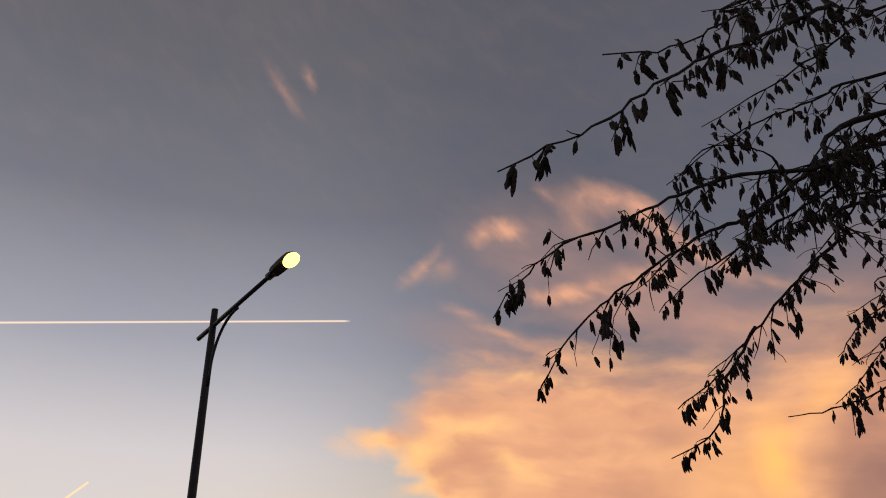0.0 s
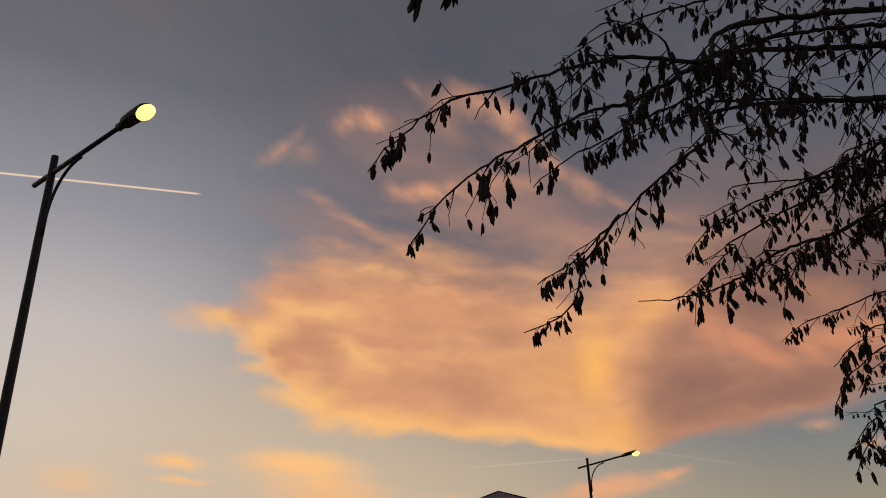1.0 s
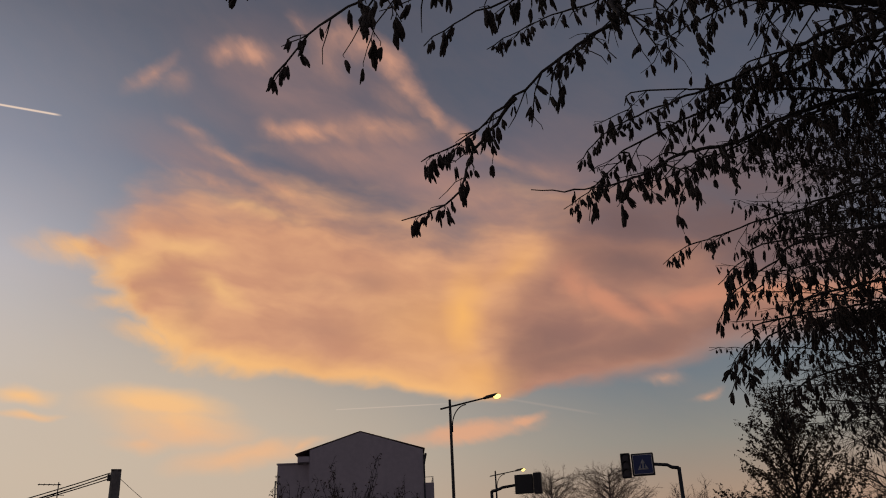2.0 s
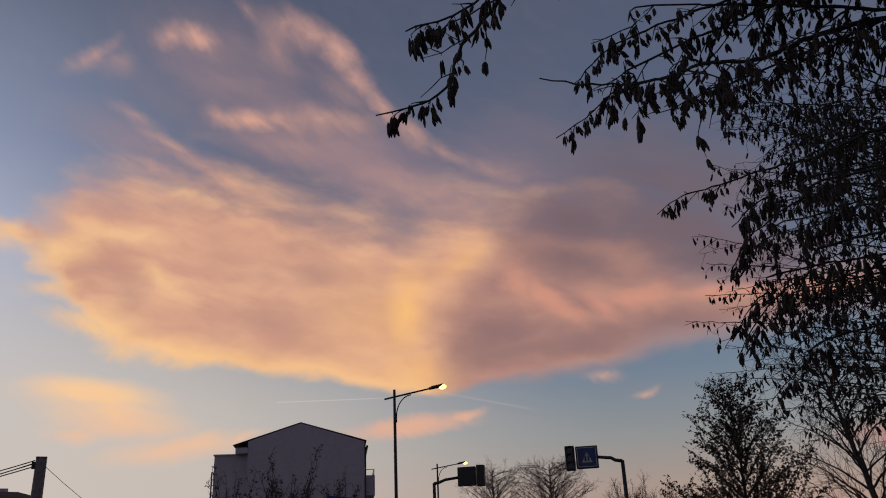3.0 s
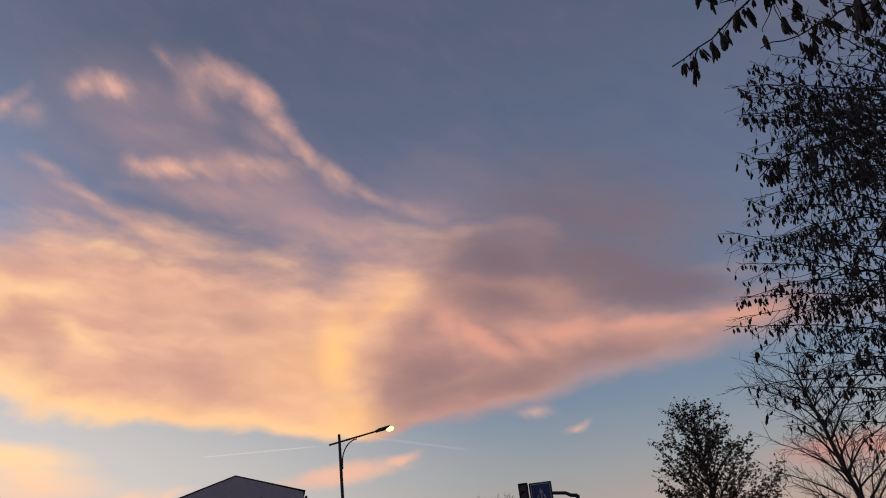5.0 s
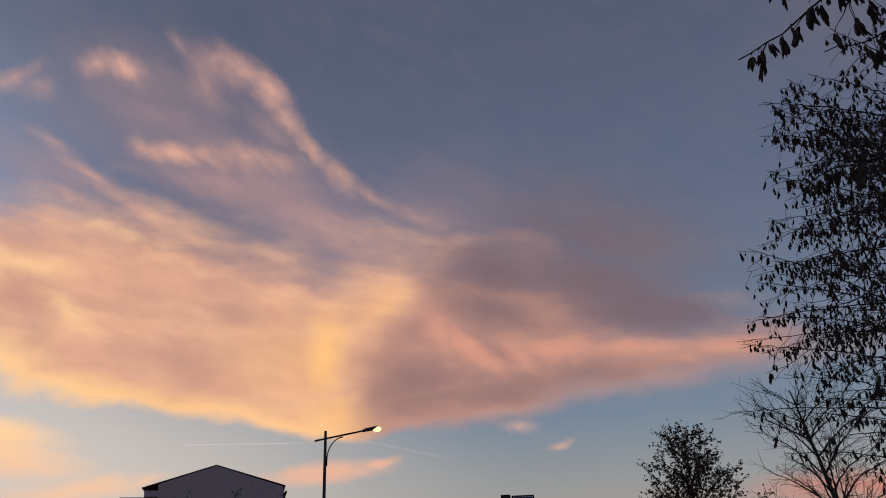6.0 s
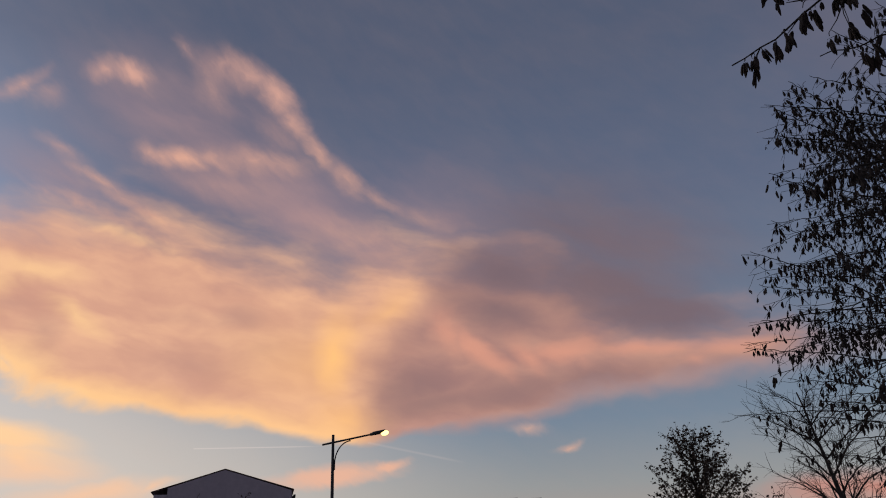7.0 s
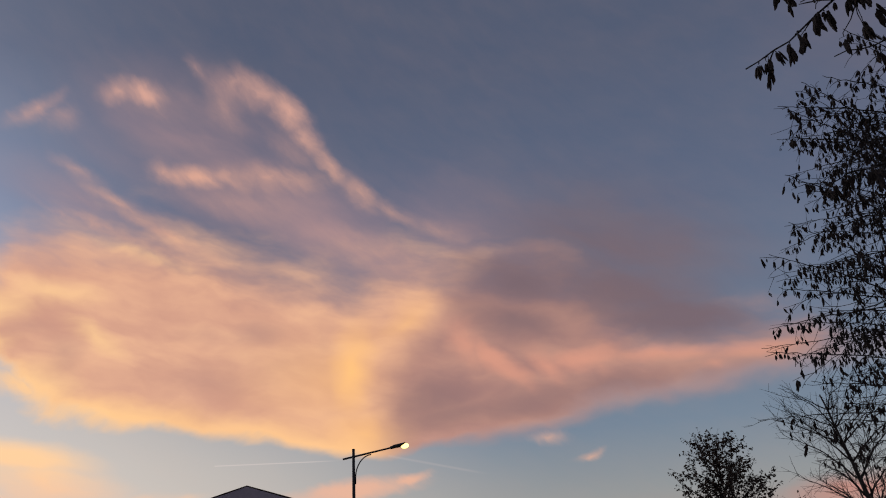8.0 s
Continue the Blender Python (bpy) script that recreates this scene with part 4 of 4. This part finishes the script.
bare_tree("bare_tree", "broad leafless tree with a rounded twiggy crown", (33.8, 57.4, 0), 8.5, 2.5, 3.9, 66, 31, 0.22, 0.24, 1.2, (0, 0), 0.2, 2, twig_r=1.6, mat=SUNSET_PALE_BARK, slope=0.85, taper=0.42, limb_r=0.3)
bare_tree("bare_tree", "broad leafless tree with a rounded twiggy crown", (29.8, 59.2, 0), 8.2, 2.5, 3.2, 56, 32, 0.2, 0.24, 1.2, (0, 0), 0.25, 2, twig_r=1.6, mat=SUNSET_PALE_BARK, slope=0.95, taper=0.42, limb_r=0.3)


# ---- apartment building ----
def building():
    a, b = Vector((11.48, 61.07, 0)), Vector((19.34, 58.67, 0))
    turn = math.degrees(math.atan2(b.y - a.y, b.x - a.x))
    w = (b - a).length
    t = thing("apartment_building", "mauve-grey rendered apartment building with a low gable roof", "building", a, turn)
    deep, eave, ridge, mid = 14.0, 9.85, 11.5, 3.66
    bm = bmesh.new()
    front = [(0, 0), (w, 0), (w, 10.12), (mid, ridge), (0, 10.3)]
    fv = [bm.verts.new((x, 0, z)) for x, z in front]
    bv = [bm.verts.new((x, deep, z)) for x, z in front]
    bm.faces.new(fv), bm.faces.new(bv[::-1])
    for i in range(5):
        j = (i + 1) % 5
        bm.faces.new((fv[j], fv[i], bv[i], bv[j]))
    bmesh.ops.recalc_face_normals(bm, faces=bm.faces)
    part("wall", bm, STUCCO, t)
    for name, x0, z0, x1, z1 in (("roof", -1.05, 10.07, mid, ridge + 0.08), ("roof", w + 0.15, 10.2, mid, ridge + 0.08)):
        vs = [(x, y, z + dz) for dz in (-0.05, 0.0) for y in (-0.03, deep + 0.3) for x, z in ((x0, z0), (x1, z1))]
        ob = new(name, mesh_of(name, vs, [(0, 1, 3, 2), (4, 6, 7, 5), (0, 4, 5, 1), (2, 3, 7, 6), (0, 2, 6, 4), (1, 5, 7, 3)], TILES))
        ob.parent = t
        tagged(ob, "brown tiled roof slope")
    part("eaves_box", box(-0.85, -0.002, -0.1, deep, 9.45, 9.86, 0.02), STUCCO, t)
    part("chimney", box(1.9, 2.25, 5.0, 5.5, 10.6, 11.6, 0.02), STUCCO, t)
    tube_part("downpipe", [(w + 0.06, -0.06, 0), (w + 0.06, -0.06, 9.7)], 0.06, 0.06, STEEL, t)
    part("gutter", box(w + 0.1, w + 0.26, -0.25, deep, 9.66, 9.8, 0.03), STEEL, t)
    part("annex", box(-2.35, -0.003, 0.5, 9.0, 0, 9.4, 0.02), STUCCO, t, "lower flat-roofed wing")
    part("annex_coping", box(-2.42, -0.004, 0.42, 9.0, 9.4, 9.5, 0.02), STUCCO, t)
    tube_part("vent_pipe", [(-2.5, 0.7, 5.0), (-2.5, 0.7, 8.3)], 0.05, 0.05, GALV, t)
    for z in (6.9, 3.9):
        bal = part("balcony", box(w + 0.005, w + 0.75, 0.6, 3.8, z - 0.5, z - 0.3, 0.02), STUCCO, t)
        part("parapet", box(w + 0.65, w + 0.75, 0.6, 3.8, z - 0.297, z + 0.9, 0.02), STUCCO, bal)
        part("parapet", box(w + 0.005, w + 0.648, 0.6, 0.7, z - 0.297, z + 0.9, 0.02), STUCCO, bal)
        tube_part("handrail", [(w + 0.05, 0.65, z + 1.3), (w + 0.7, 0.65, z + 1.3), (w + 0.7, 3.7, z + 1.3)], 0.025, 0.025, GALV, bal, sides=8)
        for x, y in ((w + 0.7, 0.65), (w + 0.1, 0.65), (w + 0.7, 2.2), (w + 0.7, 3.7)):
            tube_part("baluster", [(x, y, z + 0.88), (x, y, z + 1.3)], 0.02, 0.02, GALV, bal, sides=6)
    for z in (1.2, 4.2):
        for x in (1.6, 4.9):
            win = part("window", box(x, x + 1.1, -0.05, -0.003, z, z + 1.4, 0.01), WHITE, t)
            part("pane", box(x + 0.08, x + 1.02, -0.07, -0.052, z + 0.08, z + 1.32), GLASS, win)
    return t


building()


# ---- traffic signals ----
def signal_mast(foot, turn, height, reach):
    """A mast with an arm along +x that carries a signal box and a square sign; both face -y."""
    t = thing("traffic_signal", "dark steel signal mast with an overhead crossing sign", "traffic signal", foot, turn, "signals over the crossing")
    tube_part("mast", [(0, 0, 0), (0, 0, height * 0.5), (0, 0, height - 0.08)], 0.09, 0.07, STEEL, t)
    tube_part("arm", [(0, 0, height - 0.1), (0.25, 0, height - 0.06), (reach * 0.5, 0, height + 0.04), (reach + 0.07, 0, height + 0.1)], 0.07, 0.06, STEEL, t)
    x = reach
    z = height + 0.12
    sign = part("crossing_sign", box(x + 0.06, x + 0.9, -0.12, 0.06, z - 0.42, z + 0.42, 0.03), PLASTIC, t, "square blue crossing sign in a dark frame")
    part("blue_panel", box(x + 0.12, x + 0.84, 0.062, 0.068, z - 0.36, z + 0.36), BLUE, sign)
    for x0, x1, z0, z1 in ((0.12, 0.84, -0.36, -0.346), (0.12, 0.84, 0.346, 0.36), (0.12, 0.134, -0.345, 0.345), (0.826, 0.84, -0.345, 0.345)):
        part("white_edge", box(x + x0, x + x1, 0.0685, 0.073, z + z0, z + z1), WHITE, sign)
    bm = bmesh.new()
    c = Vector((x + 0.48, 0.074, z))
    tri = [bm.verts.new(c + Vector(v)) for v in ((-0.2, 0, -0.2), (0.2, 0, -0.2), (0, 0, 0.2))]
    bm.faces.new(tri)
    bmesh.ops.solidify(bm, geom=bm.faces[:], thickness=0.004)
    part("white_triangle", bm, WHITE, sign)
    for k, (dx, z0, z1) in enumerate(((-0.085, -0.15, 0.03), (0.035, -0.15, 0.03))):
        part("bar", box(c.x + dx, c.x + dx + 0.05, 0.08, 0.084, c.z + z0, c.z + z1), BLUE, sign)
    head = part("signal_box", box(x + 0.94, x + 1.3, -0.2, 0.1, z - 0.46, z + 0.46, 0.03), PLASTIC, t, "black signal box with three dark lenses")
    for k in range(3):
        cz = z + 0.29 - 0.29 * k
        bm = bmesh.new()
        bmesh.ops.create_cone(bm, cap_ends=True, segments=20, radius1=0.12, radius2=0.12, depth=0.02, matrix=Matrix.Translation((x + 1.12, 0.105, cz)) @ Matrix.Rotation(radians(90), 4, "X"))
        lens = part("lens", bm, GLASS, head)
        verts, faces = [], []
        for i in range(13):
            a = math.pi * i / 12
            for y in (0.1, 0.3):
                for r in (0.13, 0.142):
                    verts.append((x + 1.12 + r * math.cos(a), y, cz + r * math.sin(a)))
        for i in range(12):
            o, p = i * 4, i * 4 + 4
            faces += [(o, p, p + 2, o + 2), (o + 1, o + 3, p + 3, p + 1), (o + 2, p + 2, p + 3, o + 3), (o, o + 1, p + 1, p)]
        ob = new("visor", mesh_of("visor", verts, faces, PLASTIC))
        ob.parent = head
    return t


signal_mast((19.25, 27.74, 0), 143.6, 5.02, 0.83)
signal_mast((15.32, 36.74, 0), -36.4, 5.08, 1.06)


# ---- bare shrubs and young trees before the building, brush beyond the signals ----
for x, y, h, sp, sd in ((10.2, 42.5, 7.5, 1.7, 41), (7.4, 43.5, 6.9, 1.2, 42), (12.6, 42.2, 6.9, 1.2, 43), (8.7, 43.0, 7.0, 1.0, 44)):
    bare_tree("tall_shrub", "tall winter shrub of upright stems with few withered leaves", (x, y, 0), h, 1.6, sp, 26, sd, 0.09, 0.35, 1.0, (0.1, 0), 0.95, 1, group="shrubs before the building", twig_r=1.8, slope=4.0, multi=True, leaves=0.05, leaf=0.14)
for x, y, h, sp, sd in ((40.8, 57.5, 8.0, 1.9, 51), (43.0, 56.6, 6.9, 1.9, 52), (46.8, 56.0, 6.8, 1.8, 53)):
    bare_tree("bare_shrub", "broom-like leafless shrub of upright twigs tinted pale with sunset glow", (x, y, 0), h, 1.0, sp, 46, sd, 0.12, 0.26, 1.5, (0, 0), 1.1, 1, group="brush beyond the signals", twig_r=2.0, multi=True, slope=4.5, mat=SUNSET_PALE_BARK)
for x, y, h, sp, sd in ((41.0, 30.2, 3.0, 1.8, 61), (43.0, 29.0, 3.2, 2.0, 62), (44.8, 28.2, 3.0, 1.8, 63)):
    bare_tree("bare_shrub", "dark low leafless shrub behind the railing", (x, y, 0), h, 0.5, sp, 26, sd, 0.08, 0.3, 0.9, (0, 0), 0.8, 1, group="shrubs behind the railing", twig_r=2.0, multi=True)


# ---- utility pole with a bundle of cables ----
def utility_pole(foot, height):
    t = thing("utility_pole", "weathered concrete utility pole with a sagging cable bundle", "utility pole", foot)
    tube_part("post", [(0, 0, 0), (0, 0, height / 2), (0, 0, height)], 0.19, 0.15, CONCRETE, t)
    part("cap", box(-0.15, 0.15, -0.15, 0.15, height + 0.002, height + 0.04, 0.015), CONCRETE, t)
    part("bracket", box(-0.24, -0.13, -0.05, 0.05, height - 0.3, height - 0.1, 0.01), STEEL, t)
    end = Vector((-11.0, 1.0, -2.6))
    for k, (dz, sag) in enumerate(((-0.06, 0.75), (-0.14, 0.85), (-0.22, 0.8), (-0.12, 1.0))):
        pts = []
        for i in range(25):
            s = i / 24
            p = Vector((-0.16, 0.03 * k, height + dz)).lerp(Vector((-0.16, 0.03 * k, height - 0.14)) + end, s)
            pts.append((p.x, p.y, p.z - sag * 4 * s * (1 - s) * 0.35))
        tube_part("cable", pts, 0.016, 0.016, CABLE, t, sides=6)
    pts = [Vector((0.15, 0, height - 0.25)).lerp(Vector((6.0, 3.0, height - 3.2)), i / 12) - Vector((0, 0, 0.5 * 4 * (i / 12) * (1 - i / 12))) for i in range(13)]
    tube_part("wire", pts, 0.008, 0.008, CABLE, t, sides=5)


utility_pole((-0.65, 28.39, 0), 4.86)


# ---- low house with an aerial beyond the pole ----
def low_house(foot, turn):
    t = thing("low_house", "low dark house with a brown hipped tile roof", "house", foot, turn)
    part("wall", box(-4, 4, -3, 3, 0, 3.5, 0.02), STUCCO, t)
    bm = bmesh.new()
    lo = [bm.verts.new(v) for v in ((-4.5, -3.5, 3.5), (4.5, -3.5, 3.5), (4.5, 3.5, 3.5), (-4.5, 3.5, 3.5))]
    hi = [bm.verts.new(v) for v in ((-1.2, 0, 4.75), (1.2, 0, 4.75))]
    bm.faces.new((lo[0], lo[1], hi[1], hi[0])), bm.faces.new((lo[1], lo[2], hi[1])), bm.faces.new((lo[2], lo[3], hi[0], hi[1])), bm.faces.new((lo[3], lo[0], hi[0])), bm.faces.new(lo[::-1])
    part("roof", bm, TILES, t, "brown hipped tile roof")
    part("chimney", box(0.3, 0.9, 0.3, 0.8, 4.2, 4.9, 0.02), STUCCO, t)
    a = thing("roof_aerial", "thin metal television aerial on a roof", "aerial", Vector(foot) + Vector((-0.2, 0.4, 0)), turn)
    tube_part("mast", [(0, 0, 4.3), (0, 0, 5.55)], 0.025, 0.02, STEEL, a, sides=6)
    tube_part("boom", [(-0.75, 0, 5.45), (0.1, 0, 5.45)], 0.018, 0.018, STEEL, a, sides=6)
    for k in range(5):
        tube_part("rod", [(-0.7 + 0.18 * k, -0.3, 5.45), (-0.7 + 0.18 * k, 0.3, 5.45)], 0.012, 0.012, STEEL, a, sides=5)
    tube_part("crossbar", [(-0.25, 0, 5.05), (0.25, 0, 5.05)], 0.014, 0.014, STEEL, a, sides=5)


low_house((-2.79, 37.28, 0), 8)


# ---- blue awning kiosk before the building ----
kiosk = thing("kiosk", "kiosk with a sloping blue cloth awning", "kiosk", (13.4, 43.4, 0), -17)
part("body", box(-1.0, 1.2, 0.3, 2.2, 0, 4.4, 0.03), STUCCO, kiosk)
bm = bmesh.new()
vs = [bm.verts.new(v) for v in ((-1.15, -0.5, 5.05), (1.5, -0.5, 4.75), (1.5, 2.3, 4.95), (-1.15, 2.3, 5.3), (-1.15, -0.5, 4.5), (1.5, -0.5, 4.4), (1.5, 2.3, 4.4), (-1.15, 2.3, 4.5))]
for f in ((0, 1, 2, 3), (7, 6, 5, 4), (0, 4, 5, 1), (1, 5, 6, 2), (2, 6, 7, 3), (3, 7, 4, 0)):
    bm.faces.new([vs[i] for i in f])
part("awning", bm, AWNING, kiosk, "blue cloth awning")


# ---- railing, and a sign post beyond it ----
rail = thing("railing", "dark metal railing with close upright bars", "railing")
R0, R1 = Vector((35.92, 31.05, 0)), Vector((26.90, 15.72, 0))
RAIL_TOP = 2.45
for z in (RAIL_TOP, RAIL_TOP - 0.95):
    tube_part("rail", [R0 + Vector((0, 0, z)), R1 + Vector((0, 0, z))], 0.03, 0.03, STEEL, rail, sides=8)
bar_v, bar_f = [], []
ring_tube([(0, 0, 0), (0, 0, 0.95)], [0.014, 0.014], 5, bar_v, bar_f)
bar_mesh = mesh_of("bar", bar_v, bar_f, STEEL)
count = int((R1 - R0).length / 0.28)
for k in range(count + 1):
    p = R0.lerp(R1, k / count)
    ob = new("bar", bar_mesh)
    ob.parent = rail
    ob.matrix_basis = Matrix.Translation((p.x, p.y, RAIL_TOP - 0.95))
for k in range(7):
    p = R0.lerp(R1, k / 6)
    tube_part("post", [(p.x, p.y, 0), (p.x, p.y, RAIL_TOP + 0.03)], 0.035, 0.035, STEEL, rail, sides=8)

post = thing("sign_post", "slim metal post carrying a blue sign and a dark lamp box", "sign post", (22.97, 16.57, 0))
tube_part("pole", [(0, 0, 0), (0, 0, 2.2), (0, 0, 4.43)], 0.04, 0.035, STEEL, post, sides=10)
part("sign", box(-0.05, 0.24, -0.09, -0.05, 3.29 - 0.17, 3.29 + 0.17, 0.01), BLUE, post, "blue square sign")
part("lamp_box", box(-0.16, -0.06, -0.12, 0.08, 3.29 - 0.17, 3.29 + 0.17, 0.02), PLASTIC, post)
tube_part("arm", [(0, 0, 4.43 - 0.03), (0.5, 0, 4.43)], 0.03, 0.025, STEEL, post, sides=8)
part("head", box(0.4, 0.8, -0.09, 0.09, 4.43 - 0.03, 4.43 + 0.05, 0.02), STEEL, post)
